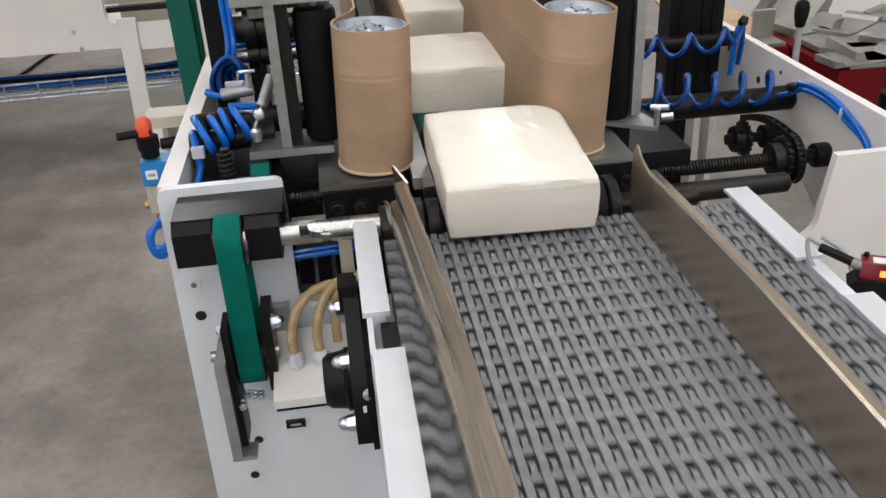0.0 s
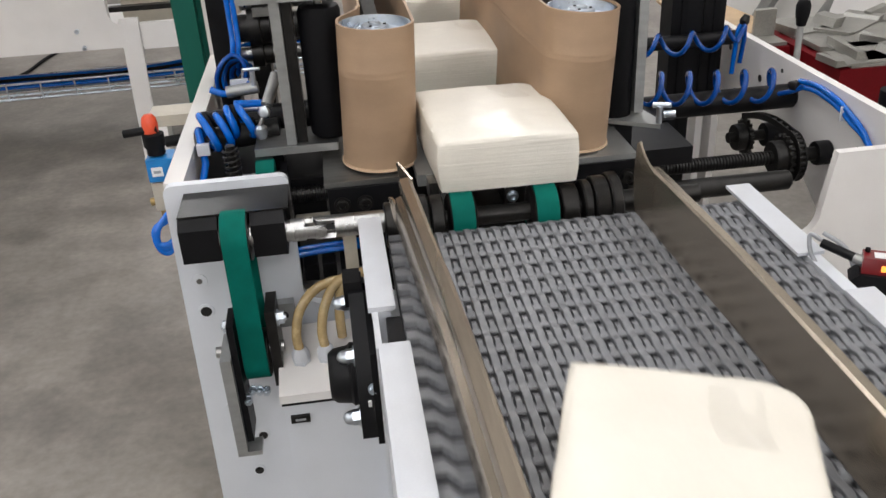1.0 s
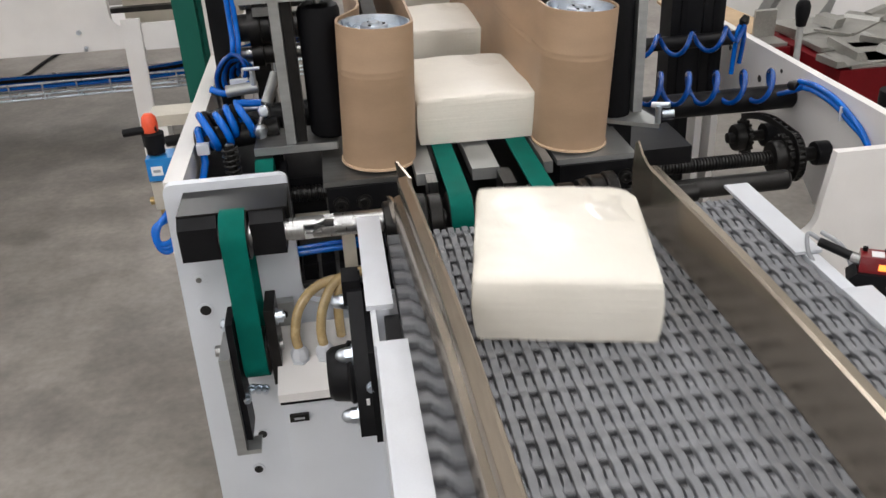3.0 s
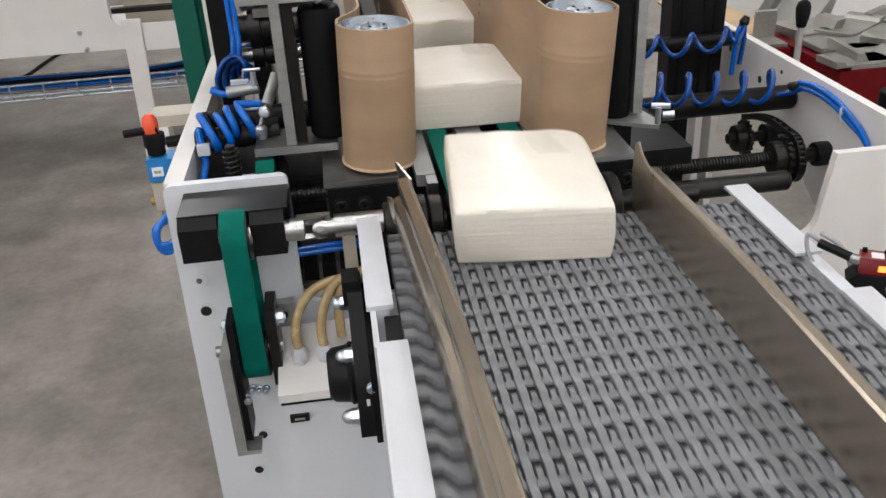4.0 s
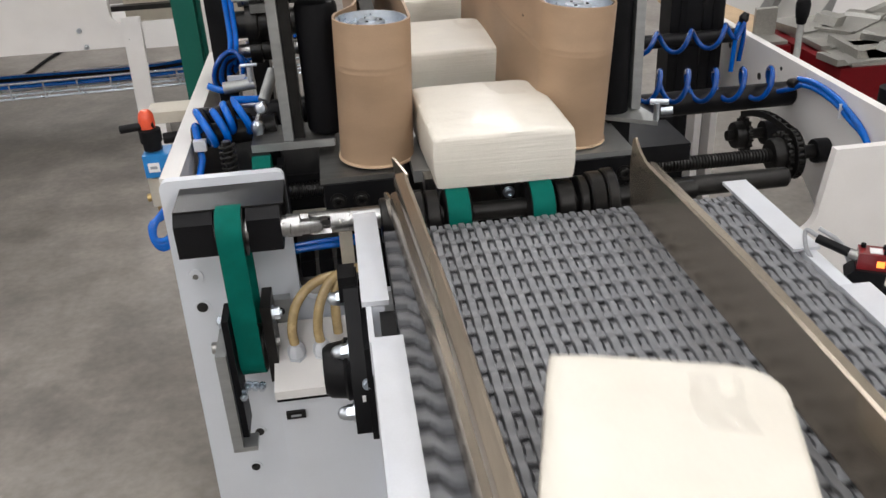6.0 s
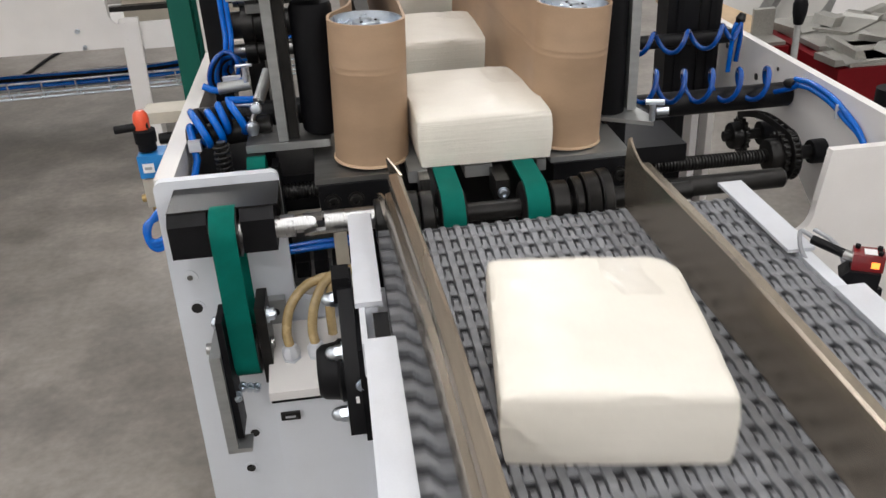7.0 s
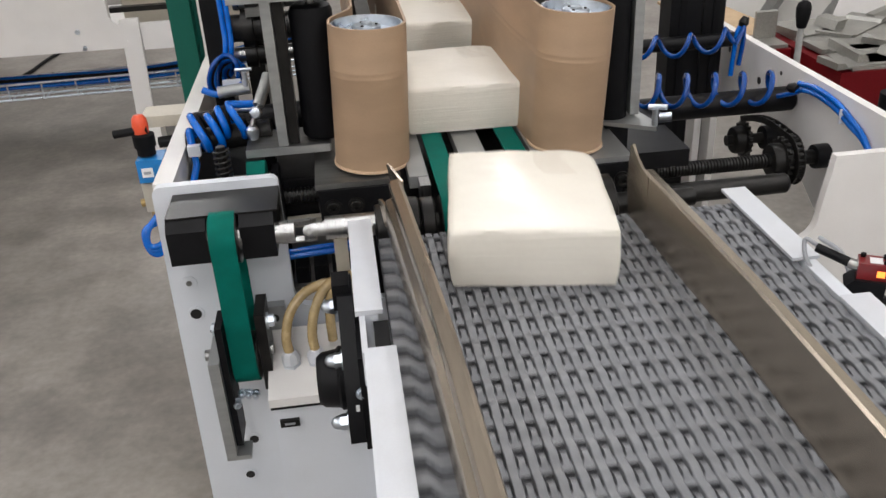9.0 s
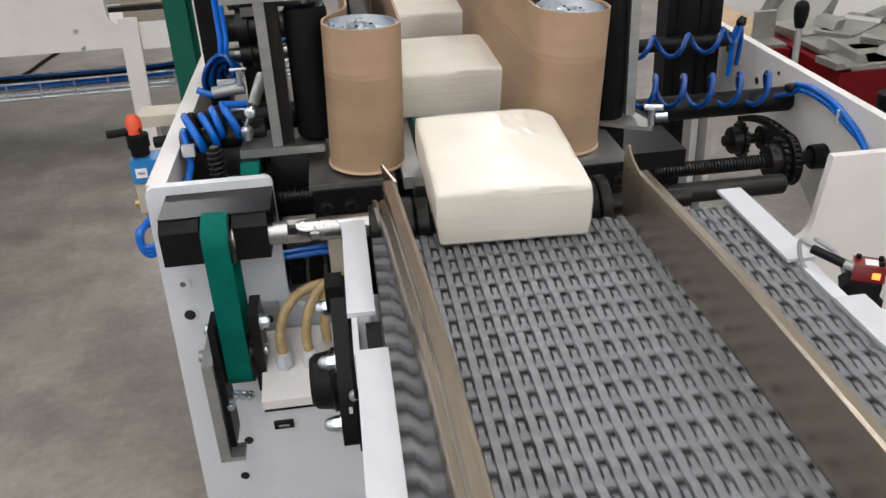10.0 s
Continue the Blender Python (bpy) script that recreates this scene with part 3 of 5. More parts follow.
RUBS = rub_marks()


def belt_support(x0, x1, label, bolts, metal):
    t = thing("belt_support", label, "support plate")
    boxpart("table_plate", (x0, x1, 0.150, 0.42, 0.9085, 0.9165), metal, t, "grey ground steel plate", 0.001)
    boxpart("bearing_block", (x0 + 0.004, x1 - 0.012, 0.1465, 0.20, 0.856, 0.9080), M_black, t, "black bearing block")
    boxpart("support_column", (x0 + 0.03, x1 - 0.03, 0.22, 0.40, 0.6805, 0.9080), M_black, t, "black support column")
    for x in bolts:
        capscrew(t, (x, 0.1463, 0.884), (0, -1, 0), 0.0085, 0.009, M_blacksteel)
    return t


belt_support(-0.240, -0.122, "grey steel plate with a black bolted bearing block", (-0.218, -0.186), M_plate)
belt_support(0.090, 0.205, "grey steel plate on a black bearing block", (0.165, 0.19), M_alu)


# ---------------------------------------------------------------- pressure rollers and uprights
def pressure_roller(x, y, r, z0, z1, label):
    t = thing("pressure_roller", label, "roller", "pressure rollers")
    bm = B()
    lathe(bm, (x, y, z0), (0, 0, 1), [(0, r - 0.005), (0.004, r - 0.001), (0.008, r), (z1 - z0 - 0.010, r), (z1 - z0 - 0.003, r - 0.003), (z1 - z0, r - 0.010), (z1 - z0 - 0.001, 0.006)], 36)
    part("sleeve", bm, M_rubber, t, "black rubber sleeve")
    cylpart("axle", (x, y, z0 - 0.01), (x, y, z1 + 0.02), 0.006, M_steel, t)
    return t


pressure_roller(-0.2225, 0.275, 0.0300, 0.944, 1.134, "black rubber pressure roller beside the tan belt")
pressure_roller(0.212, 0.285, 0.026, 0.92, 1.26, "tall black roller beside the tan belt")


def roller_bracket():
    t = thing("roller_bracket", "grey aluminium angle bracket holding the black roller", "bracket")
    boxpart("upright", (-0.288, -0.274, 0.244, 0.262, 0.9415, 1.146), M_alu, t, "", 0.001)
    # the angle's side face, given a darker material than its front
    boxpart("web", (-0.2735, -0.258, 0.252, 0.282, 0.9415, 1.146), M_blacksteel, t, "dark side face of the upright", 0.001)
    boxpart("shelf", (-0.335, -0.214, 0.240, 0.320, 0.931, 0.941), M_plate, t, "", 0.001)
    boxpart("shelf_lip", (-0.335, -0.216, 0.2362, 0.2398, 0.931, 0.942), M_alu, t, "", 0.001)
    boxpart("top_plate", (-0.330, -0.200, 0.235, 0.300, 1.146, 1.156), M_alu, t, "", 0.001)
    boxpart("strut", (-0.316, -0.300, 0.30, 0.319, 0.72, 0.9305), M_black, t)
    return t


roller_bracket()


def roller_bracket_far():
    t = thing("roller_bracket", "pale aluminium angle bracket beside the tall black roller", "bracket")
    boxpart("upright", (0.238, 0.252, 0.265, 0.30, 0.934, 1.30), M_alu, t, "", 0.001)
    bm = B()
    prism(bm, [(0.186, 0.262), (0.262, 0.214), (0.270, 0.236), (0.255, 0.31), (0.19, 0.31)], "z", 0.924, 0.930)
    part("shelf", bm, M_alu, t, "", 0.001)
    boxpart("strut", (0.20, 0.235, 0.26, 0.31, 0.72, 0.9235), M_black, t)
    cylpart("pin", (0.262, 0.222, 0.9305), (0.262, 0.222, 0.956), 0.0045, M_zinc, t, "zinc screw fitting")
    cylpart("fitting", (0.255, 0.232, 0.956), (0.278, 0.218, 0.958), 0.0042, M_zinc, t)
    cylpart("fitting", (0.268, 0.220, 0.944), (0.284, 0.214, 0.946), 0.0055, M_zinc, t)
    return t


roller_bracket_far()


# ---------------------------------------------------------------- grey link conveyor
BELT_R, BELT_Y0, BELT_Y1, BELT_TOP = 0.020, 0.0, -1.25, 0.900
BELT_ROWS = 160
BELT_LOOP = 2 * (BELT_Y0 - BELT_Y1) + 2 * math.pi * BELT_R
PITCH = BELT_LOOP / BELT_ROWS
BELT_SPEED, BELT_PHASE = 0.6777, 0.0142


def link_row_mesh(near):
    """Half of a moulded belt module. Each module has ribs, a cross band and a row of open pockets with a rounded knuckle in each."""
    L, pit = PITCH, -0.0080
    ks = (-0.5, -0.44, -0.38, -0.26, -0.18, -0.05, 0.04, 0.12, 0.20, 0.28, 0.36, 0.43, 0.5)
    ys = [L * k for k in ks]

    def along(k):
        return (k + 0.5) / 2 + (0.0 if near else 0.5)

    def rib(k):
        return -0.0016 - 0.0015 * math.cos(2 * math.pi * (along(k) - 0.06))

    def rib_side(k):
        return rib(k) - 0.0007

    def band(v):
        """The sunken cross band, deepest where it meets the next module."""
        v = (v + 0.5) % 1.0 - 0.5
        return -0.0040 - 0.0014 * max(0.0, 1 - abs(v - 0.02) / 0.12)

    def gap(k):
        v = along(k)
        return pit if 0.24 < v < 0.92 else band(v)

    def knuckle(k):
        v = along(k)
        if v < 0.22 or v > 0.92:
            return band(v)
        return -0.0014 - 0.0020 * ((v - 0.42) / 0.20) ** 2 if v < 0.63 else pit

    def lobe(x):
        bend = min(1.0, max(0.0, (x + 0.1515) / 0.0110))
        depth = 0.0115 - 0.0010 * bend

        def z(k):
            w = (0.90 - along(k) - 0.46 * bend) % 1.0
            if w < 0.12:
                return -depth
            return -0.0004 - depth * 0.60 * max(0.0, 1 - (w - 0.12) / 0.45)
        return z
    lines = [(-0.1645, None), (-0.1643, None)]  # (across, height along the module)
    for i in range(20):
        xx = -0.1640 + 0.00180 * i
        lines.append((xx, lobe(xx)))
    lines += [(-0.1296, None), (-0.1288, None)]
    x, w, g = -0.1234, 0.0080, 0.0099
    lines += [(x - 0.0052, gap), (x - 0.0046, knuckle), (x - 0.0020, knuckle), (x - 0.0014, gap), (x - 0.0004, gap)]
    while x < 0.2960 - w - g:
        lines += [(x, rib_side), (x + 0.0008, rib), (x + w - 0.0008, rib), (x + w, rib_side), (x + w + 0.0004, gap), (x + w + 0.0018, gap), (x + w + 0.0024, knuckle), (x + w + g - 0.0024, knuckle), (x + w + g - 0.0018, gap), (x + w + g - 0.0004, gap)]
        x += w + g
    lines += [(x, rib), (0.2960, rib)]
    bm = B()
    grid = []
    for i, (xx, z) in enumerate(lines):
        grid.append([bm.verts.new((xx + 1e-6 * i, y, pit if z is None else z(k))) for y, k in zip(ys, ks)])
    for i, (p, q) in enumerate(zip(grid, grid[1:])):
        for j in range(len(ys) - 1):
            # the pockets run on under the next module's band, open to the dark sheet
            if i < 24 or min(p[j + 1].co.z - p[j].co.z, q[j + 1].co.z - q[j].co.z) < 0.0028:
                bm.faces.new((p[j], q[j], q[j + 1], p[j + 1]))
    # skirts at both ends of the row
    for j in (0, len(ys) - 1):
        low = [bm.verts.new((c[j].co.x, c[j].co.y, c[j].co.z - 0.0008)) for c in grid]
        for i in range(len(grid) - 1):
            bm.faces.new((grid[i][j], grid[i + 1][j], low[i + 1], low[i]))
    ob = mesh_of(bm, "belt_link", M_link, 0, 40)
    # dark sheet that closes the pockets and stands for the shade in them
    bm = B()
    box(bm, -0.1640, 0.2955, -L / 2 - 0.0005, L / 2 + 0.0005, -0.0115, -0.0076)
    me = mesh_of(bm, "hinge_layer", M_linkshade, 0, 0)
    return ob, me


def belt_pose(s):
    s %= BELT_LOOP
    run = BELT_Y0 - BELT_Y1
    zc = BELT_TOP - BELT_R
    if s < run:
        return pose(0, BELT_Y0 - s, BELT_TOP)
    s -= run
    if s < math.pi * BELT_R:
        a = s / BELT_R
        return pose(0, BELT_Y1 - BELT_R * math.sin(a), zc + BELT_R * math.cos(a), math.degrees(a))
    s -= math.pi * BELT_R
    if s < run:
        return pose(0, BELT_Y1 + s, zc - BELT_R, 180)
    s -= run
    a = s / BELT_R
    return pose(0, BELT_Y0 + BELT_R * math.sin(a), zc - BELT_R * math.cos(a), 180 + math.degrees(a))


def link_conveyor():
    t = thing("link_belt", "grey plastic link conveyor belt, running", "conveyor belt")
    kinds = [link_row_mesh(0), link_row_mesh(1)]
    rows = []
    for i in range(BELT_ROWS):
        row, shade_sheet = kinds[i % 2]
        ob = new("belt_link", row)
        ob.parent = t
        # dark sheet for pocket shade, carried by each row
        under = new("hinge_layer", shade_sheet)
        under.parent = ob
        ob.matrix_basis = belt_pose(i * PITCH + BELT_PHASE)
        rows.append(ob)
    return rows


LINK_ROWS = link_conveyor()


def conveyor_frame():
    t = thing("belt_conveyor", "white conveyor frame with slide rails under the grey belt", "conveyor frame")
    for y in (BELT_Y0, BELT_Y1):
        cylpart("nose_bar", (-0.163, y, BELT_TOP - BELT_R), (0.295, y, BELT_TOP - BELT_R), BELT_R - 0.0118, M_blacksteel, t, "dark steel nose bar")
    boxpart("slide_bed", (-0.160, 0.293, -1.21, -0.03, 0.874, 0.8880), M_black, t, "dark slide bed")
    boxpart("side_rail", (-0.194, -0.176, -1.40, -0.238, 0.60, 0.8985), M_white_shade, t, "white side rail")
    boxpart("side_rail", (-0.194, -0.176, -0.167, 0.040, 0.80, 0.8985), M_white_shade, t, "white side rail")
    boxpart("side_rail", (0.300, 0.316, -1.40, 0.020, 0.70, 0.9011), M_white_shade, t, "white side rail")
    # slide strips along the belt edges
    for x0, x1, y0, y1 in ((-0.200, -0.1705, -0.168, 0.053), (-0.194, -0.162, -1.40, -0.237), (0.2885, 0.3205, -0.155, 0.038), (0.297, 0.330, -1.40, -0.238)):
        boxpart("slide_strip", (x0, x1, y0, y1, 0.8995 if x0 < 0 else 0.9015, 0.9055), M_uhmw, t, "white plastic slide strip", 0.0012)
    boxpart("gap_clip", (-0.182, -0.166, -0.232, -0.172, 0.862, 0.894), M_black, t, "black clip in the strip gap")
    boxpart("gap_rib", (-0.196, -0.190, -0.237, -0.168, 0.86, 0.900), M_uhmw, t)
    for x in (-0.19, 0.302):
        for y in (-1.35, -0.30):
            boxpart("leg", (x, x + 0.012, y, y + 0.05, 0.0, 0.70), M_white_shade, t, "white conveyor leg")
    bm = B()
    prism(bm, [(0.360, -0.45), (0.62, -0.45), (0.62, -0.255), (0.372, -0.248), (0.360, -0.262)], "z", 0.868, 0.876)
    part("sensor_shelf", bm, M_white_shade, t, "white shelf in front of the sensor", 0.001)
    boxpart("shelf_wall", (0.345, 0.62, -0.47, -0.45, 0.60, 0.876), M_white_shade, t)
    boxpart("shelf_rib", (0.3165, 0.360, -0.46, -0.44, 0.80, 0.868), M_white_shade, t)
    return t


conveyor_frame()


def run_out():
    t = thing("run_out_table", "plain steel run-out table past the grey belt", "table")
    boxpart("top", (-0.17, 0.30, -7.6, -1.30, 0.885, 0.8995), M_plate, t)
    for x in (-0.15, 0.25):
        for y in (-7.5, -5.4, -3.4, -1.45):
            boxpart("leg", (x, x + 0.04, y, y + 0.04, 0.0, 0.885), M_plate, t)


run_out()


def sweep(bm, section, stations):
    """section: (across, up) outline; stations: (x, y, height scale)."""
    rings = [[bm.verts.new((x + u, y, 0.9035 + v * k)) for u, v in section] for x, y, k in stations]
    n = len(section)
    for a, b in zip(rings, rings[1:]):
        for i in range(n):
            j = (i + 1) % n
            bm.faces.new((a[i], a[j], b[j], b[i]))
    bm.faces.new(rings[0])
    bm.faces.new(rings[-1][::-1])


def guide_left():
    t = thing("guide_rail", "brushed stainless guide rail with a folded lip along the belt", "guide rail", "guide rails")
    sec = [(0, 0), (0.003, 0), (0.003, 0.064), (0.0015, 0.0665), (-0.002, 0.068), (-0.012, 0.066), (-0.0135, 0.063), (-0.0135, 0.052),
           (-0.0105, 0.050), (-0.0105, 0.044), (-0.0185, 0.041), (-0.0205, 0.036), (-0.0205, 0.006), (-0.018, 0.006), (-0.018, 0.036), (-0.010, 0.040), (-0.006, 0.046),
           (-0.010, 0.054), (-0.010, 0.062), (0, 0.062)]
    bm = B()
    ys = [0.018, -0.012] + [-0.03 - 1.2 * k / 24 for k in range(25)]
    st = [(float(np.interp(-y, (0, 0.03, 0.13, 0.25, 0.35, 0.53, 1.23), (-0.1322, -0.1300, -0.1248, -0.1182, -0.1138, -0.1094, -0.098))), y, 1.0) for y in ys]
    sweep(bm, sec, st[::-1])
    part("rail", bm, M_guide, t, "", 0, 30)
    # flared beak at the inlet
    bm = B()
    prism(bm, [(-0.006, 0.9100), (-0.006, 0.9700), (0.012, 0.9740), (0.034, 0.9790), (0.036, 0.9760), (0.022, 0.9450), (0.008, 0.9180)], "x", -0.0015, 0.0015)
    beak = part("beak", bm, M_guide, t, "bent-out rail tip", 0.0006)
    beak.matrix_basis = pose(-0.1312, 0.0185, 0, 0, 0, 20)
    bm = B()
    prism(bm, [(-0.012, 0.9120), (-0.012, 0.9400), (0.008, 0.9440), (0.016, 0.9410), (0.010, 0.9320), (0.0, 0.9120)], "x", -0.0015, 0.0015)
    lip = part("outer_tip", bm, M_guide, t, "folded outer tip", 0.0005)
    lip.matrix_basis = pose(-0.1530, 0.016, 0, 0, 0, 20)
    return t


guide_left()


def guide_right():
    t = thing("guide_rail", "tall stainless guide rail with a rounded top lip along the belt", "guide rail", "guide rails")
    sec = [(0, 0), (0.003, 0), (0.003, 0.060), (0.011, 0.0625), (0.0125, 0.050), (0.0155, 0.050), (0.0150, 0.066), (0.012, 0.0705), (0.003, 0.0715), (0.0005, 0.069)]
    bm = B()
    ys = [-0.042 - 1.17 * k / 24 for k in range(25)]
    st = [(float(np.interp(-y, (0, 0.15, 0.30, 0.45, 1.2), (0.1490, 0.1535, 0.1580, 0.1575, 0.150))), y, 1.07) for y in ys]
    sweep(bm, sec, st[::-1])
    part("rail", bm, M_guide, t, "", 0, 30)
    bm = B()
    prism(bm, [(-0.030, 0.9035), (-0.030, 0.9765), (-0.010, 0.9800), (0.010, 0.9870), (0.024, 0.9980), (0.031, 0.9930), (0.036, 0.9600), (0.034, 0.9300), (0.026, 0.9035)], "x", 0.0, 0.003)
    tip = part("beak", bm, M_guide, t, "bent-out rail tip", 0.0008)
    tip.matrix_basis = pose(0.1499, -0.030, 0, 0, 0, 1.7)
    return t


guide_right()


# ---------------------------------------------------------------- drive box and bearing beside the belt
def drive_box():
    t = thing("drive_box", "white sheet-metal drive box with two cable glands", "electrical box")
    # housing takes the shade-coloured white, the lid the brighter copy
    bm = B()
    prism(bm, [(0.003, 0.30), (0.134, 0.30), (0.134, 0.705), (0.120, 0.708), (0.003, 0.677)], "x", -0.3255, -0.196)
    part("housing", bm, M_white_shade, t, "", 0.006)
    bm = B()
    prism(bm, [(-0.004, 0.669), (0.000, 0.669), (0.000, 0.6785), (0.120, 0.7105), (0.120, 0.7140), (-0.004, 0.6820)], "x", -0.3285, -0.193)
    part("lid", bm, M_white, t, "folded white lid", 0.001)
    # black strip drawn for the shadow line in the lid's seam
    boxpart("gasket", (-0.3268, -0.1945, -0.0034, 0.0026, 0.6645, 0.6688), M_rubber, t, "thin dark strip for the shade under the lid", 0)
    for x in (-0.297, -0.262):
        bm = B()
        lathe(bm, (x, 0.055, 0.692), (0, -0.1, 1), [(0, 0.0135), (0.006, 0.0135), (0.006, 0.0115), (0.009, 0.0115)], 6)
        lathe(bm, (x, 0.0541, 0.701), (0, -0.1, 1), [(0, 0.0125), (0.010, 0.0125), (0.017, 0.0085), (0.018, 0.006)], 8)
        part("cable_gland", bm, M_uhmw, t, "white plastic cable gland", 0.0005, 30)
    boxpart("badge", (-0.318, -0.292, -0.0025, 0.0028, 0.633, 0.644), M_blacksteel, t, "small dark badge", 0.002)
    boxpart("badge_bar", (-0.312, -0.298, -0.0034, -0.0024, 0.637, 0.640), M_greyplastic, t, "unreadable grey mark", 0)
    hoses = [((-0.297, 0.053, 0.712), (-0.299, 0.056, 0.738), (-0.291, 0.068, 0.768), (-0.270, 0.080, 0.790), (-0.242, 0.088, 0.798), (-0.205, 0.090, 0.798)),
             ((-0.262, 0.053, 0.712), (-0.264, 0.056, 0.738), (-0.258, 0.066, 0.768), (-0.243, 0.080, 0.792), (-0.224, 0.086, 0.804), (-0.200, 0.09, 0.806)),
             ((-0.238, 0.075, 0.715), (-0.238, 0.075, 0.75), (-0.235, 0.080, 0.778), (-0.224, 0.086, 0.796), (-0.204, 0.092, 0.804))]
    for h in hoses:
        tubepart("cable", h, 0.0068, M_amber, t, "amber translucent cable sleeve", 8, 14)
    boxpart("slot_bracket", (-0.332, -0.302, 0.118, 0.1335, 0.712, 0.752), M_alu, t, "grey slotted bracket")
    # dark disc in place of the slot's shaded depth
    cylpart("slot_hole", (-0.317, 0.1185, 0.733), (-0.317, 0.1170, 0.733), 0.006, M_holeshade, t)
    boxpart("rail_box", (-0.196, -0.1765, -0.02, 0.12, 0.45, 0.78), M_white_shade, t, "white side cover", 0.002)
    return t


drive_box()


def flange_bearing():
    t = thing("belt_tensioner", "black plastic belt tensioner with chrome cap nuts", "tensioner")
    bm = B()
    prism(bm, [(-0.150, 0.715), (-0.125, 0.705), (-0.10, 0.72), (0.0, 0.80), (0.01, 0.853), (-0.02, 0.868), (-0.06, 0.862), (-0.12, 0.80), (-0.15, 0.745)], "x", -0.221, -0.203)
    part("arm", bm, M_black, t, "", 0.003)
    boxpart("arm_head", (-0.226, -0.205, -0.055, -0.02, 0.840, 0.874), M_black, t, "", 0.004)
    bm = B()
    lathe(bm, (-0.2215, -0.085, 0.764), (-1, 0, 0), [(0, 0.038), (0.005, 0.039), (0.008, 0.0355), (0.026, 0.033), (0.032, 0.028), (0.033, 0.0)], 36)
    part("bearing_housing", bm, M_black, t, "round black housing", 0, 40)
    boxpart("mount_plate", (-0.203, -0.1955, -0.145, 0.0, 0.70, 0.83), M_black, t)
    for y, z in ((-0.130, 0.733), (-0.100, 0.800), (-0.035, 0.835)):
        acorn(t, (-0.2205, y, z), (-1, 0, 0), 0.0085)
    for y, z in ((-0.135, 0.775), (-0.128, 0.755), (-0.09, 0.815)):
        hexbolt(t, (-0.2025, y, z), (0.2, -1, 0.3), 0.005, 0.008)
    boxpart("scale_mark", (-0.2105, -0.2065, -0.1515, -0.1495, 0.762, 0.770), M_label, t, "tiny white mark", 0)
    return t


flange_bearing()


# ---------------------------------------------------------------- wrapped paper packs
def pack_mesh(seed):
    """A soft stack of folded paper in thin film, 0.177 wide, 0.22 deep, 0.073 high; origin under its middle."""
    rng = random.Random(seed)
    off = Vector((rng.uniform(0, 50), rng.uniform(0, 50), rng.uniform(0, 50)))
    nx, ny, nz = 26, 30, 12
    W, D, H = 0.0895, 0.110, 0.073
    bm = B()
    seen = {}

    def vert(i, j, k):
        key = (i, j, k)
        if key in seen:
            return seen[key]
        u, v, w = -1 + 2 * i / nx, -1 + 2 * j / ny, k / nz
        p = Vector((u * W, v * D, w * H))
        # round the edges of the block
        r = 0.0034
        c = Vector((max(-W + r, min(W - r, p.x)), max(-D + r, min(D - r, p.y)), max(r * 0.6, min(H - r, p.z))))
        d = p - c
        if d.length > 1e-9:
            p = c + d.normalized() * min(d.length, r)
        # film-tight top, softly sagging to the edges; sides bulge a little
        p.z -= w * (0.0034 * abs(v) ** 3 + 0.0022 * abs(u) ** 3)
        s = math.sin(math.pi * w)
        p.x += math.copysign(0.0025 * s, u) * abs(u) ** 6
        p.y += math.copysign(0.0018 * s, v) * abs(v) ** 6
        q = p * 22 + off
        p += 0.0011 * Vector((noise.noise(q), noise.noise(q + Vector((7, 3, 1))), noise.noise(q + Vector((2, 9, 4))) * (0.25 + 0.75 * w)))
        # a loose fold of film over one top corner
        fold = math.exp(-(((u - 0.45) / 0.16) ** 2 + ((v - 0.72) / 0.22) ** 2))
        p.z += w * 0.0030 * fold * math.sin(9 * u + seed)
        # the whole stack leans a little, and the film cuts one far corner round
        p.x -= 0.006 * (v + 1) - 0.0015 * w * u
        cut = max(0.0, u + v - 1.72) / 0.28
        p.x -= 0.005 * cut * cut
        p.y -= 0.004 * cut * cut
        p.z -= 0.005 * cut * w
        # the film's end folds bulge and pucker on the side
        p.x += (0.0008 * noise.noise(Vector((v * 7 + seed, w * 5, seed))) if u > 0.99 else 0.0) * s
        # creases
        p.z += w * 0.0009 * noise.noise(Vector((u * 3 + seed, v * 9, seed)))
        p.z = max(p.z, 0.0)
        seen[key] = bm.verts.new(p)
        return seen[key]
    for i in range(nx):
        for j in range(ny):
            bm.faces.new((vert(i, j, nz), vert(i + 1, j, nz), vert(i + 1, j + 1, nz), vert(i, j + 1, nz)))
            bm.faces.new((vert(i, j, 0), vert(i, j + 1, 0), vert(i + 1, j + 1, 0), vert(i + 1, j, 0)))
    for k in range(nz):
        for i in range(nx):
            bm.faces.new((vert(i, 0, k), vert(i + 1, 0, k), vert(i + 1, 0, k + 1), vert(i, 0, k + 1)))
            bm.faces.new((vert(i, ny, k), vert(i, ny, k + 1), vert(i + 1, ny, k + 1), vert(i + 1, ny, k)))
        for j in range(ny):
            bm.faces.new((vert(0, j, k), vert(0, j, k + 1), vert(0, j + 1, k + 1), vert(0, j + 1, k)))
            bm.faces.new((vert(nx, j, k), vert(nx, j + 1, k), vert(nx, j + 1, k + 1), vert(nx, j, k + 1)))
    return mesh_of(bm, "paper_pack", M_paper, 0, 60)


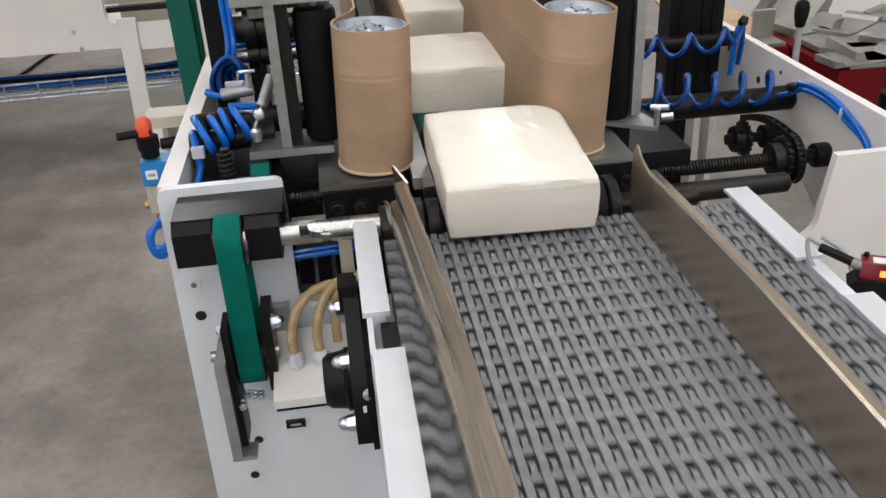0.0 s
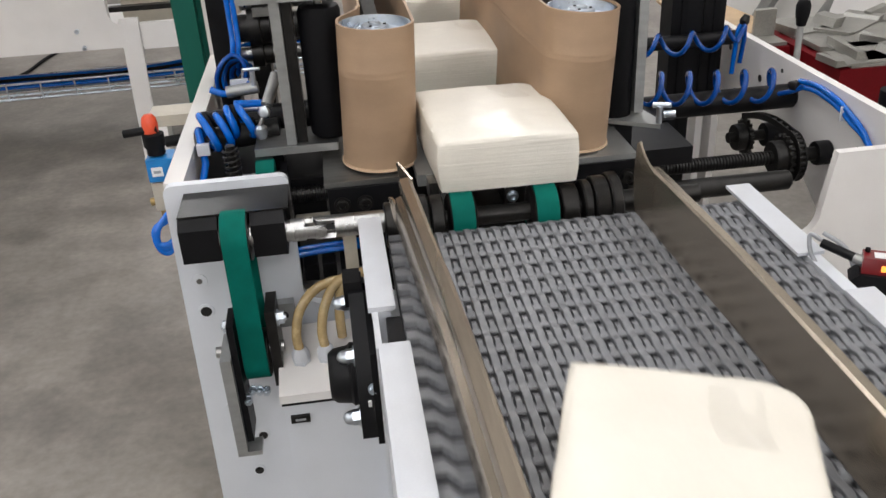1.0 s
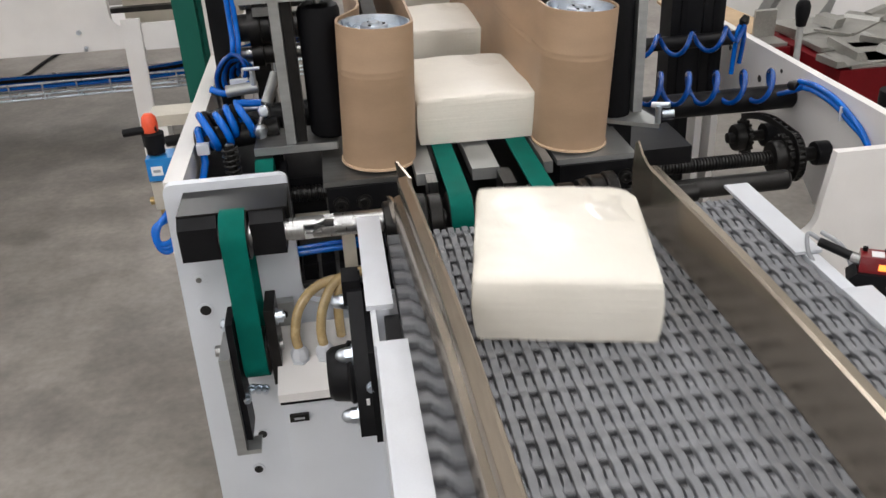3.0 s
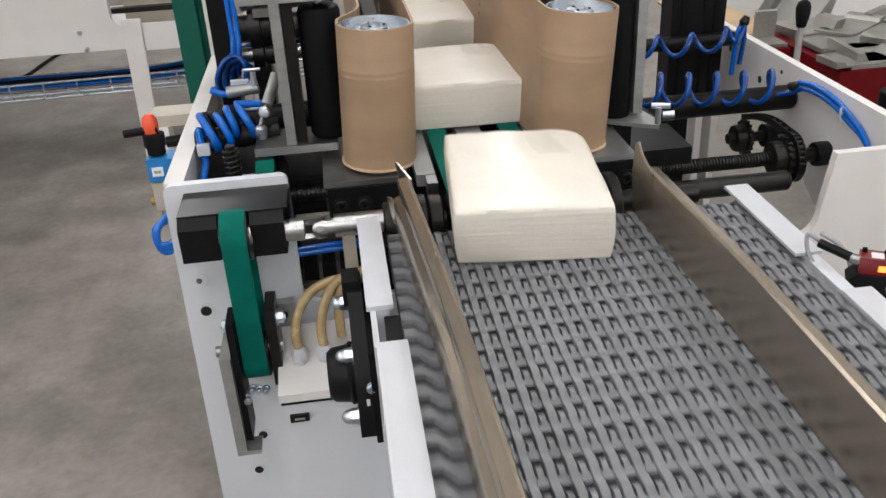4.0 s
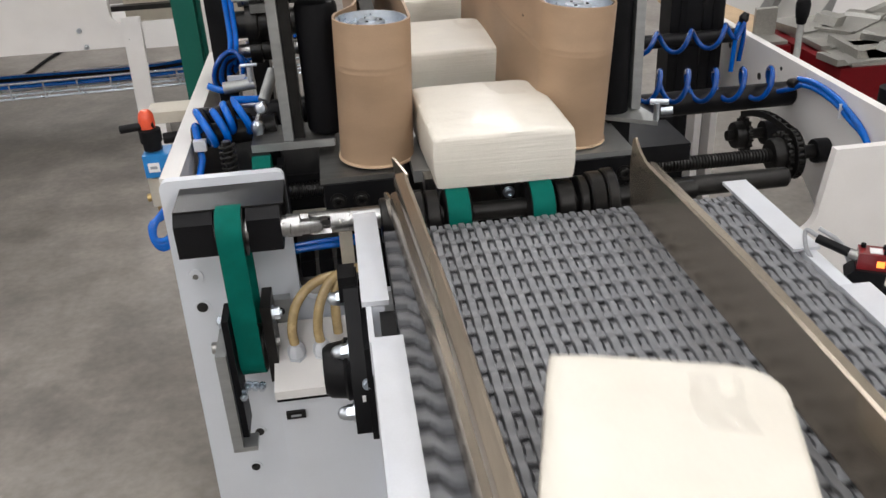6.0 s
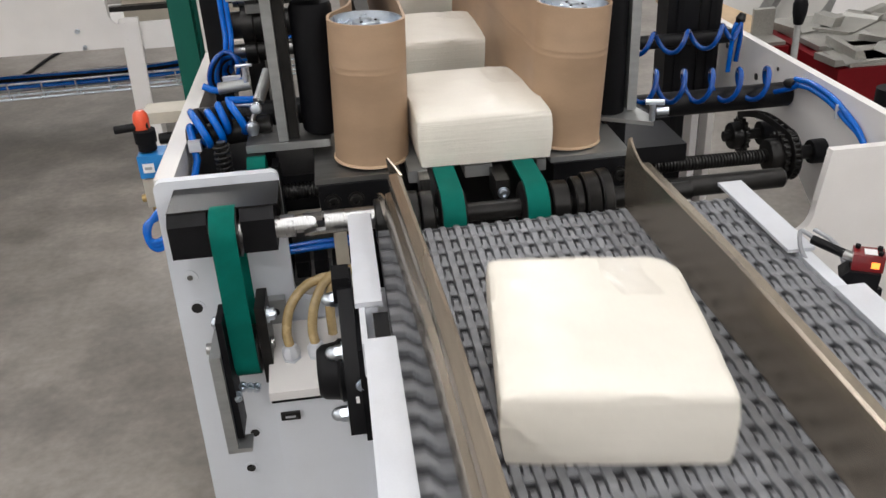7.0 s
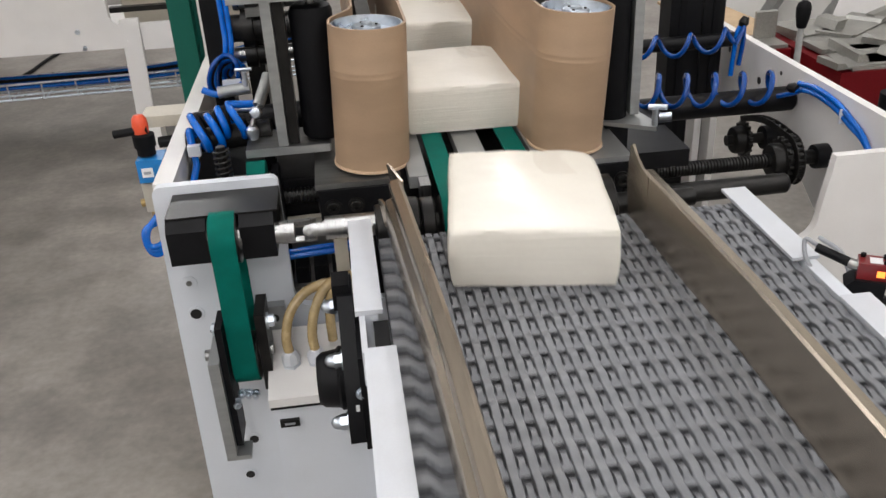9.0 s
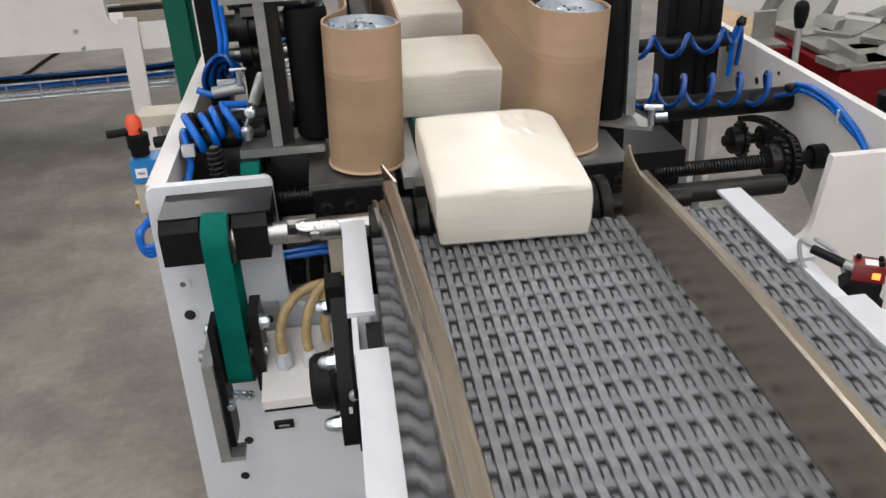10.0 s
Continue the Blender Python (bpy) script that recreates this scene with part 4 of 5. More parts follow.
def flap_mesh(seed):
    """The folded, creased film overlap on the pack's top, a thin sheet just above the paper."""
    rng = random.Random(seed)
    bm = B()
    nx, ny = 14, 16
    x0, y0 = 0.022 + rng.uniform(-0.012, 0.010), 0.020 + rng.uniform(-0.01, 0.01)
    g = []
    for i in range(nx + 1):
        row = []
        for j in range(ny + 1):
            u, v = i / nx, j / ny
            x = x0 + 0.040 * u - 0.012 * v + 0.003 * math.sin(5 * v + seed)
            y = y0 + 0.070 * v
            z = 0.0735 - 0.0035 * (abs(y) / 0.11) ** 3 - 0.003 * (abs(x) / 0.088) ** 3 + 0.0010 * abs(noise.noise(Vector((u * 3.1 + seed, v * 2.4, 0.3)))) + 0.0005 * abs(math.sin(6 * u + 3 * v + seed))
            row.append(bm.verts.new((x, y, z)))
        g.append(row)
    for i in range(nx):
        for j in range(ny):
            bm.faces.new((g[i][j], g[i + 1][j], g[i + 1][j + 1], g[i][j + 1]))
    return mesh_of(bm, "film_flap", M_film, 0, 60)


# time at which each pack's front passes the edge, and its turn on the grey belt
PACKS = [(-0.090, -23), (1.176, -16), (2.438, -14), (3.702, -13), (4.916, -19), (6.170, -10.5), (7.403, -18.5), (8.616, -13.5), (9.872, -12),
         (11.11, -12), (12.34, -12), (13.57, -12)]
SLOW, FAST = 0.325, 0.682


def front_at(tau):
    """How far the front edge is past y = 0 (downstream is negative)."""
    t0, t1 = 0.29, 0.36
    if tau < t0:
        return -SLOW * tau
    if tau < t1:
        k = (tau - t0) / (t1 - t0)
        return -SLOW * tau - (FAST - SLOW) * (t1 - t0) * k * k / 2
    return -SLOW * t1 - (FAST - SLOW) * (t1 - t0) / 2 - FAST * (tau - t1)


def ramp(x, pts):
    for (a, va), (b, vb) in zip(pts, pts[1:]):
        if x <= b:
            k = max(0.0, (x - a) / (b - a))
            k = k * k * (3 - 2 * k)
            return va + (vb - va) * k
    return pts[-1][1]


def pack_pose(tau, turn):
    f = front_at(tau)
    yaw = ramp(tau, [(-0.02, -1.0), (0.54, turn)])
    z = ramp(-f, [(-0.03, 0.926), (0.02, 0.918), (0.07, 0.9095), (0.12, 0.9025), (0.17, 0.9005)])
    nod = ramp(-f, [(-0.03, 0.0), (0.02, 5.0), (0.07, 5.0), (0.12, 1.5), (0.17, 0.0)])
    fx = ramp(tau, [(-0.6, -0.006), (0.1, 0.004), (0.55, -0.003 + 0.0014 * (turn + 11)), (0.72, -0.003 + 0.0014 * (turn + 11)), (1.10, 0.012 + 0.11 * math.sin(radians(turn)))])
    if tau < -0.6:
        fx = -0.006
    a = radians(yaw)
    return pose(fx - 0.11 * math.sin(a), f + 0.11 * math.cos(a), z, nod, 0, yaw)


def packs():
    meshes = [pack_mesh(s) for s in (3, 8, 15, 21)]
    flaps = [flap_mesh(s) for s in (3, 8, 15, 21)]
    out = []
    for i, (t0, turn) in enumerate(PACKS):
        ob = new("paper_pack", meshes[i % 4])
        tagged(ob, "cream-white pack of folded paper in clear film", "paper pack", "paper packs")
        ob.matrix_basis = pack_pose(-t0, turn)
        film = new("film_flap", flaps[i % 4])
        film.parent = ob
        film["label"] = "glossy clear film flap"
        out.append((ob, t0, turn))
    return out


PACK_OBS = packs()


# ---------------------------------------------------------------- air hoses, spindles and clutter on the machine
def helix(p0, p1, r, turns, flat=1.0, n=22, phase=0.0, sag=0.0, wild=0.0):
    p0, p1 = Vector(p0), Vector(p1)
    ax = (p1 - p0).normalized()
    a = Vector((0, 0, 1)) if abs(ax.z) < 0.9 else Vector((1, 0, 0))
    a = (a - ax * a.dot(ax)).normalized()
    b = ax.cross(a)
    out = []
    m = int(turns * n)
    for i in range(m + 1):
        u = i / m
        w = 2 * math.pi * turns * u + phase
        r_here = r * (1 + wild * (math.sin(0.41 * w + 0.8) + 0.5 * math.sin(0.77 * w)))
        u += wild * 0.10 * math.sin(0.63 * w + 2.0)
        out.append(p0.lerp(p1, u) + r_here * (math.cos(w) * a + flat * math.sin(w) * b) + Vector((0, 0, -sag * 4 * u * (1 - u))))
    return out


def hose_coils():
    t = thing("coiled_air_hose", "glossy blue coiled air hose along the black tube", "air hose", "air hoses")
    pts = helix((0.318, 0.445, 0.908), (0.572, 0.445, 0.893), 0.027, 5.0, -1.05, 22, 2.6, 0.002)
    tubepart("coil", [(0.300, 0.44, 0.885), (0.310, 0.44, 0.878)] + pts + [(0.590, 0.43, 0.885), (0.600, 0.415, 0.896)], 0.0047, M_coil, t, "", 0, 10)
    for dz in (0.0, 0.010):
        tubepart("hose", [(0.598, 0.43, 0.892 + dz), (0.604, 0.385, 0.897 + dz), (0.605, 0.32, 0.893 + dz), (0.605, 0.27, 0.880 + dz), (0.605, 0.235, 0.872 + dz * 0.5), (0.604, 0.205, 0.858), (0.603, 0.16, 0.840)], 0.0048, M_blue, t)
    bm = B()
    lathe(bm, (0.594, 0.425, 0.893), (-0.3, 1, 0), [(0, 0.008), (0.010, 0.010), (0.020, 0.006)], 14)
    part("fitting", bm, M_blacksteel, t, "black push fitting")
    boxpart("tie", (0.598, 0.6115, 0.292, 0.2955, 0.876, 0.900), M_uhmw, t, "white cable tie")
    u = thing("coiled_air_hose", "glossy blue coiled air hose before the black column", "air hose", "air hoses")
    pts = helix((0.352, 0.60, 0.940), (0.560, 0.60, 0.945), 0.019, 3.1, -1.0, 22, 2.0, 0.006)
    tubepart("coil", [(0.330, 0.60, 0.95)] + pts + [(0.578, 0.62, 0.955), (0.585, 0.63, 0.93), (0.580, 0.63, 0.88)], 0.0047, M_coil, u, "", 0, 10)
    tubepart("hose", [(0.590, 0.635, 0.965), (0.572, 0.63, 0.950), (0.568, 0.63, 0.91), (0.566, 0.63, 0.86)], 0.0047, M_blue, u)
    bm = B()
    lathe(bm, (0.578, 0.63, 0.955), (0.4, 0, 1), [(0, 0.007), (0.008, 0.010), (0.020, 0.006)], 14)
    part("fitting", bm, M_blacksteel, u, "black push fitting")


hose_coils()


def hose_bundle():
    t = thing("air_hose_bundle", "bundle of glossy blue air hoses tied in loops", "air hose", "air hoses")
    rng = random.Random(4)
    # fan of loops beside the black column
    for i in range(10):
        rx, rz = 0.010 + 0.0014 * i, 0.008 + 0.0028 * i
        cx, cz = -0.355 - 0.0019 * i, 0.995 + 0.0006 * i
        y = 0.470 - 0.006 * i
        pts = []
        for k in range(19):
            w = math.pi * (-0.12 + 1.35 * k / 18)
            pts.append(Vector((cx + rx * math.cos(w) + 0.25 * rz * math.sin(w), y + 0.004 * math.sin(3 * w + i), cz + rz * math.sin(w) + rng.uniform(-0.0006, 0.0006))))
        tubepart("loop", pts, 0.0037, (M_coil, M_blue, M_rubber)[i % 3], t, "", 0, 10)
    for i in range(2):
        tubepart("riser", [(-0.375 + 0.010 * i, 0.45, 1.005), (-0.366 + 0.009 * i, 0.45, 1.04), (-0.366 + 0.009 * i, 0.46, 1.10), (-0.368 + 0.009 * i, 0.47, 1.4)], 0.0042, M_blue, t, "", 6)
    boxpart("tie", (-0.374, -0.346, 0.402, 0.410, 0.990, 0.998), M_uhmw, t, "white cable tie")
    tubepart("loop", [(-0.405, 0.40, 0.987), (-0.385, 0.395, 0.980), (-0.358, 0.395, 0.982), (-0.342, 0.40, 0.992)], 0.0055, M_blue, t, "", 6)
    # coil sagging to the side plate
    pts = helix((-0.352, 0.305, 0.974), (-0.410, 0.282, 0.946), 0.023, 3.9, -1.25, 20, 0.5, 0.0, 0.30)
    tubepart("coil", [(-0.318, 0.30, 0.990)] + pts + [(-0.412, 0.27, 0.915), (-0.415, 0.235, 0.90), (-0.408, 0.20, 0.875), (-0.402, 0.18, 0.83)], 0.0056, M_blue, t, "", 0, 10)
    pts = helix((-0.348, 0.312, 0.973), (-0.402, 0.292, 0.950), 0.021, 3.3, -0.9, 20, 1.6, 0.0, 0.30)
    tubepart("coil", pts, 0.0050, M_rubber, t, "black coiled hose", 0, 8)
    boxpart("tie", (-0.420, -0.402, 0.264, 0.275, 0.930, 0.946), M_uhmw, t, "white cable tie")
    # loose loop outside the plate
    for i in range(3):
        tubepart("outer_loop", [(-0.455, 0.235, 0.875), (-0.470, 0.225, 0.862 - 0.004 * i), (-0.486 - 0.002 * i, 0.21, 0.845), (-0.488, 0.205, 0.825 - 0.004 * i), (-0.474, 0.205, 0.822 - 0.006 * i), (-0.456, 0.21, 0.835)], 0.0048, M_blue, t, "", 6)
    return t


hose_bundle()


def air_cylinder():
    t = thing("air_cylinder", "small aluminium air cylinder with zinc joints", "air cylinder")
    cylpart("barrel", (-0.296, 0.325, 1.024), (-0.313, 0.290, 0.990), 0.0085, M_alu, t, "", 20, 0.001)
    cylpart("rod", (-0.313, 0.290, 0.990), (-0.3245, 0.262, 0.968), 0.0035, M_steel, t)
    bm = B()
    lathe(bm, (-0.317, 0.280, 0.984), (0, -1, 0.2), [(0, 0.007), (0.006, 0.009), (0.010, 0.007), (0.011, 0.003)], 18)
    part("ball_joint", bm, M_zinc, t)
    bm = B()
    lathe(bm, (-0.324, 0.262, 0.950), (0, 0, 1), [(0, 0.007), (0.010, 0.010), (0.016, 0.009), (0.020, 0.005)], 18)
    part("rod_eye", bm, M_zinc, t)
    cylpart("valve_body", (-0.372, 0.33, 1.002), (-0.325, 0.33, 1.006), 0.009, M_alu, t, "", 18, 0.001)
    cylpart("flow_screw", (-0.330, 0.325, 1.010), (-0.330, 0.325, 1.032), 0.004, M_zinc, t)
    cylpart("knob", (-0.342, 0.322, 1.036), (-0.318, 0.322, 1.036), 0.0025, M_zinc, t)
    cylpart("elbow", (-0.350, 0.30, 0.984), (-0.326, 0.30, 0.984), 0.006, M_zinc, t)
    return t


air_cylinder()


def left_interior():
    t = thing("column_bracket", "black column with steel shafts behind the roller bracket", "column")
    boxpart("column", (-0.418, -0.384, 0.60, 0.66, 0.6805, 1.5), M_black, t, "black square column")
    boxpart("column", (-0.352, -0.322, 0.60, 0.66, 0.6805, 1.5), M_blacksteel, t, "dark square column")
    for z, x0, x1, r, m in ((1.100, -0.35, -0.20, 0.016, M_steel), (1.055, -0.36, -0.20, 0.022, M_blacksteel), (1.012, -0.36, -0.20, 0.012, M_steel), (1.13, -0.35, -0.22, 0.020, M_blacksteel)):
        cylpart("cross_shaft", (x0, 0.50, z), (x1, 0.50, z), r, m, t, "", 20)
        bm = B()
        lathe(bm, (x0 + 0.02, 0.50, z), (1, 0, 0), [(0, r), (0, r + 0.010), (0.018, r + 0.010), (0.020, r + 0.006), (0.034, r + 0.006), (0.034, r)], 24)
        part("collar", bm, M_blacksteel, t)
    boxpart("clamp", (-0.330, -0.300, 0.47, 0.53, 1.078, 1.092), M_plate, t)
    u = thing("floor_plate", "black steel plates and springs under the roller bracket", "machine plate")
    boxpart("plate", (-0.4255, -0.242, 0.262, 0.60, 0.872, 0.884), M_black, u)
    boxpart("skirt", (-0.4255, -0.242, 0.252, 0.2615, 0.700, 0.884), M_black, u)
    cylpart("tube", (-0.4255, 0.31, 0.935), (-0.300, 0.31, 0.945), 0.018, M_blacksteel, u, "dark steel tube")
    cylpart("tube", (-0.4255, 0.40, 0.93), (-0.24, 0.40, 0.935), 0.022, M_black, u, "black tube")
    pts = helix((-0.366, 0.216, 0.885), (-0.366, 0.216, 0.956), 0.0105, 9, 1.0, 14)
    tubepart("spring", pts, 0.0018, M_blacksteel, u, "dark steel compression spring", 0, 6)
    cylpart("spring_pin", (-0.366, 0.216, 0.80), (-0.366, 0.216, 0.960), 0.0065, M_blacksteel, u)
    boxpart("spring_bracket", (-0.386, -0.335, 0.200, 0.2515, 0.79, 0.80), M_black, u)
    bm = B()
    lathe(bm, (-0.335, 0.225, 0.905), (1, 0, 0), [(0, 0.012), (0, 0.024), (0.026, 0.024), (0.026, 0.012)], 28)
    part("green_drum", bm, M_green, u, "small green belt drum")
    cylpart("drum_axle", (-0.36, 0.225, 0.905), (-0.295, 0.225, 0.905), 0.006, M_steel, u)
    boxpart("drum_post", (-0.302, -0.292, 0.215, 0.2515, 0.80, 0.915), M_black, u)
    return t


left_interior()


def spindle(name_label, x0, x1, y, z, r):
    t = thing("spindle", name_label, "spindle", "spindles")
    bm = B()
    prof, h = [], 0.0
    n = int((x1 - x0) / 0.0055)
    for i in range(n):
        prof += [(h, r), (h + 0.0018, r), (h + 0.0028, r * 0.80), (h + 0.0045, r * 0.80)]
        h += 0.0055
    lathe(bm, (x0, y, z), (1, 0, 0), prof, 18)
    part("thread", bm, M_blacksteel, t, "black trapezoid thread", 0, 25)
    return t


SP_Y, SP_Z = 0.330, 0.806


def sprocket_part(t, x, y, z, r, w):
    bm = B()
    teeth = 18
    pts = []
    for i in range(teeth):
        for da, rr in ((-0.30, 0.90), (-0.14, 1.03), (0.14, 1.03), (0.30, 0.90)):
            a = 2 * math.pi * (i + da) / teeth
            pts.append((y + r * rr * math.cos(a), z + r * rr * math.sin(a)))
    prism(bm, pts, "x", x, x + w)
    part("sprocket", bm, M_blacksteel, t, "black toothed sprocket")
    bm = B()
    lathe(bm, (x - 0.018, y, z), (1, 0, 0), [(0, 0.010), (0, r * 0.70), (0.004, r * 0.76), (0.018, r * 0.76)], 26)
    part("hub", bm, M_blacksteel, t, "black hub")


def chain_drive():
    t = spindle("black threaded spindle driven by a chain sprocket", 0.20, 0.508, SP_Y, SP_Z, 0.0125)
    sprocket_part(t, 0.526, SP_Y, SP_Z, 0.038, 0.007)
    sprocket_part(t, 0.540, SP_Y, SP_Z, 0.038, 0.007)
    cylpart("axle", (0.506, SP_Y, SP_Z), (0.6118, SP_Y, SP_Z), 0.012, M_blacksteel, t)
    bm = B()
    lathe(bm, (0.586, SP_Y, SP_Z), (1, 0, 0), [(0, 0.012), (0, 0.020), (0.003, 0.021), (0.024, 0.021), (0.0255, 0.012)], 28)
    part("flange", bm, M_black, t, "black bearing flange")
    y2, z2 = 0.500, 0.778
    u = thing("chain_idler", "black chain idler sprocket on a stub axle", "sprocket")
    sprocket_part(u, 0.540, y2, z2, 0.034, 0.007)
    cylpart("axle", (0.51, y2, z2), (0.6118, y2, z2), 0.010, M_blacksteel, u)
    cylpart("flange", (0.580, y2, z2), (0.6118, y2, z2), 0.022, M_black, u)
    # roller chain, link by link
    c = thing("roller_chain", "oily black roller chain over two sprockets", "chain")
    d = Vector((y2 - SP_Y, z2 - SP_Z))
    nrm = Vector((-d.y, d.x)).normalized()
    path = []
    for i in range(9):
        path.append(Vector((SP_Y, SP_Z)) + nrm * 0.039 + d * (i / 8))
    bow = [p + nrm * (0.012 * math.sin(math.pi * i / 8)) for i, p in enumerate(path)]
    up = [Vector((SP_Y, SP_Z)) + 0.039 * Vector((math.cos(a), math.sin(a))) for a in [math.atan2(nrm.y, nrm.x) + k * 0.24 for k in range(12, 0, -1)]]
    line = up + bow
    lm = {}
    for k, (p, q) in enumerate(zip(line, line[1:])):
        ln = (q - p).length
        key = round(ln, 3)
        if key not in lm:
            bm = B()
            for sx in (-0.0065, 0.0045):
                box(bm, sx, sx + 0.002, -ln * 0.60, ln * 0.60, -0.0055, 0.0055)
            cyl(bm, (-0.005, -ln / 2, 0), (0.005, -ln / 2, 0), 0.0042, 10)
            lm[key] = mesh_of(bm, "chain_link", M_blacksteel, 0, 30)
        ob = new("chain_link", lm[key])
        ob.parent = c
        mid, dd = (p + q) / 2, (q - p)
        ob.matrix_basis = pose(0.5435, mid.x, mid.y, math.degrees(math.atan2(dd.y, dd.x)))


chain_drive()
spindle("black threaded spindle under the pulley bracket", -0.4255, -0.205, 0.245, 0.862, 0.012)


def tubes_right():
    t = thing("cross_tube", "thick black cross tube between the side plates", "tube", "cross tubes")
    bm = B()
    lathe(bm, (0.02, 0.470, 0.862), (1, 0, 0), [(0, 0.018), (0, 0.022), (0.588, 0.022), (0.5915, 0.019), (0.5915, 0.012)], 28)
    part("tube", bm, M_black, t)
    t = thing("cross_tube", "dark steel tube behind the guide rail", "tube", "cross tubes")
    bm = B()
    lathe(bm, (0.02, 0.222, 0.815), (1, 0, 0), [(0, 0.013), (0, 0.016), (0.460, 0.016), (0.464, 0.013)], 24)
    part("tube", bm, M_blacksteel, t)
    boxpart("tube_post", (0.02, 0.06, 0.225, 0.255, 0.6805, 0.802), M_black, t)
    t = thing("cross_tube", "slim black cross bar before the columns", "tube", "cross tubes")
    cylpart("bar", (0.28, 0.70, 0.912), (0.60, 0.70, 0.912), 0.014, M_black, t)
    for x0, x1, y in ((0.470, 0.535, 0.72), (0.545, 0.590, 0.735)):
        t = thing("black_column", "tall black anodised column behind the side plate", "column", "black columns")
        boxpart("profile", (x0, x1, y, y + 0.06, 0.0, 1.45), M_black, t, "", 0.002)
        boxpart("groove_strip", (x0 + 0.02, x0 + 0.032, y - 0.003, y, 0.70, 1.44), M_rubber, t)
    t = thing("bearing_stand", "black bearing brackets and a dark beam under the tan belt", "stand")
    boxpart("beam", (0.205, 0.345, 0.36, 0.44, 0.800, 0.880), M_black, t)
    boxpart("arm", (0.206, 0.330, 0.245, 0.355, 0.850, 0.878), M_black, t)
    boxpart("post", (0.290, 0.330, 0.37, 0.43, 0.6805, 0.7995), M_black, t)
    capscrew(t, (0.345, 0.40, 0.84), (1, 0, 0), 0.008, 0.010, M_zinc)


tubes_right()


def sensor():
    t = thing("light_sensor", "red light sensor with a glowing orange lamp on a black bracket", "sensor")
    m = pose(0.347, -0.212, 0.908, 0, 0, -28) @ Matrix.Scale(0.78, 4)
    bm = B()
    box(bm, -0.020, 0.020, -0.014, 0.014, 0.0, 0.024)
    body = part("housing", bm, M_sensor, t, "red plastic housing", 0.002)
    body.matrix_basis = m
    boxpart("label_plate", (-0.006, 0.010, -0.010, 0.006, 0.0242, 0.0250), M_label, body, "small white label", 0)
    for x, y in ((-0.014, 0.008), (0.014, -0.008), (0.014, 0.008)):
        cylpart("cap_screw", (x, y, 0.0242), (x, y, 0.029), 0.0035, M_rubber, body)
    boxpart("lens", (0.004, 0.014, -0.0150, -0.0138, 0.006, 0.015), M_glow, body, "glowing orange lamp", 0)
    bm = B()
    prism(bm, [(-0.03, -0.032), (0.016, -0.032), (0.018, 0.0), (-0.022, 0.0), (-0.034, -0.012)], "y", -0.020, 0.016)
    br = part("bracket", bm, M_black, t, "black bracket", 0.002)
    br.matrix_basis = m
    cylpart("plug", (0.331, -0.197, 0.917), (0.309, -0.165, 0.922), 0.0052, M_black, t, "black cable plug")
    cylpart("plug_ring", (0.337, -0.205, 0.916), (0.330, -0.196, 0.917), 0.006, M_steel, t, "steel knurled ring")
    tubepart("cable", [(0.312, -0.160, 0.922), (0.304, -0.148, 0.924), (0.302, -0.160, 0.905), (0.309, -0.185, 0.890), (0.322, -0.200, 0.884), (0.338, -0.19, 0.892), (0.338, -0.165, 0.912), (0.325, -0.140, 0.92)], 0.0026, M_greyplastic, t, "grey cable loop")
    boxpart("foot", (0.330, 0.362, -0.225, -0.195, 0.823, 0.886), M_black, t)
    bm = B()
    prism(bm, [(0.317, -0.45), (0.42, -0.45), (0.42, -0.10), (0.317, -0.10)], "z", 0.815, 0.8225)
    part("base_plate", bm, M_white, t, "white base plate", 0.001)
    return t


sensor()


def valve():
    t = thing("air_valve", "blue air valve with an orange-red cap beside the side plate", "valve")
    boxpart("body", (-0.492, -0.4545, 0.25, 0.29, 0.908, 0.942), M_bluebody, t, "blue valve body", 0.002)
    boxpart("label_plate", (-0.486, -0.470, 0.2485, 0.2495, 0.917, 0.931), M_label, t, "white label", 0)
    boxpart("label_bar", (-0.483, -0.473, 0.2478, 0.2484, 0.922, 0.926), M_greyplastic, t, "unreadable grey print", 0)
    bm = B()
    lathe(bm, (-0.478, 0.27, 0.945), (0, 0, 1), [(0, 0.013), (0.012, 0.013), (0.012, 0.0155), (0.030, 0.0155), (0.032, 0.011)], 22)
    part("collar", bm, M_rubber, t, "black collar")
    bm = B()
    lathe(bm, (-0.480, 0.272, 0.976), (0, 0.1, 1), [(0, 0.011), (0.014, 0.0115), (0.022, 0.010), (0.027, 0.006), (0.028, 0)], 18)
    part("cap", bm, M_orange, t, "orange-red cap")
    cylpart("spindle_end", (-0.518, 0.27, 0.978), (-0.470, 0.27, 0.982), 0.006, M_black, t, "black spindle")
    boxpart("lower_body", (-0.492, -0.4545, 0.255, 0.285, 0.860, 0.9045), M_beige, t, "", 0.002)
    bm = B()
    lathe(bm, (-0.480, 0.27, 0.838), (0, 0, 1), [(0, 0.007), (0.006, 0.010), (0.022, 0.010)], 14)
    part("fitting", bm, M_brass, t, "brass fitting")
    cylpart("fitting", (-0.500, 0.268, 0.870), (-0.485, 0.268, 0.872), 0.006, M_brass, t, "brass fitting")
    t.location = (0.0, 0.0, -0.006)
    u = thing("beige_bracket", "beige square bracket fixed outside the side plate", "bracket")
    boxpart("arm", (-0.545, -0.4535, 0.56, 0.62, 0.880, 0.900), M_beige, u)
    boxpart("leg", (-0.545, -0.515, 0.56, 0.60, 0.78, 0.8795), M_white, u)
    cylpart("pin", (-0.52, 0.55, 0.855), (-0.4535, 0.55, 0.86), 0.010, M_black, u)


valve()


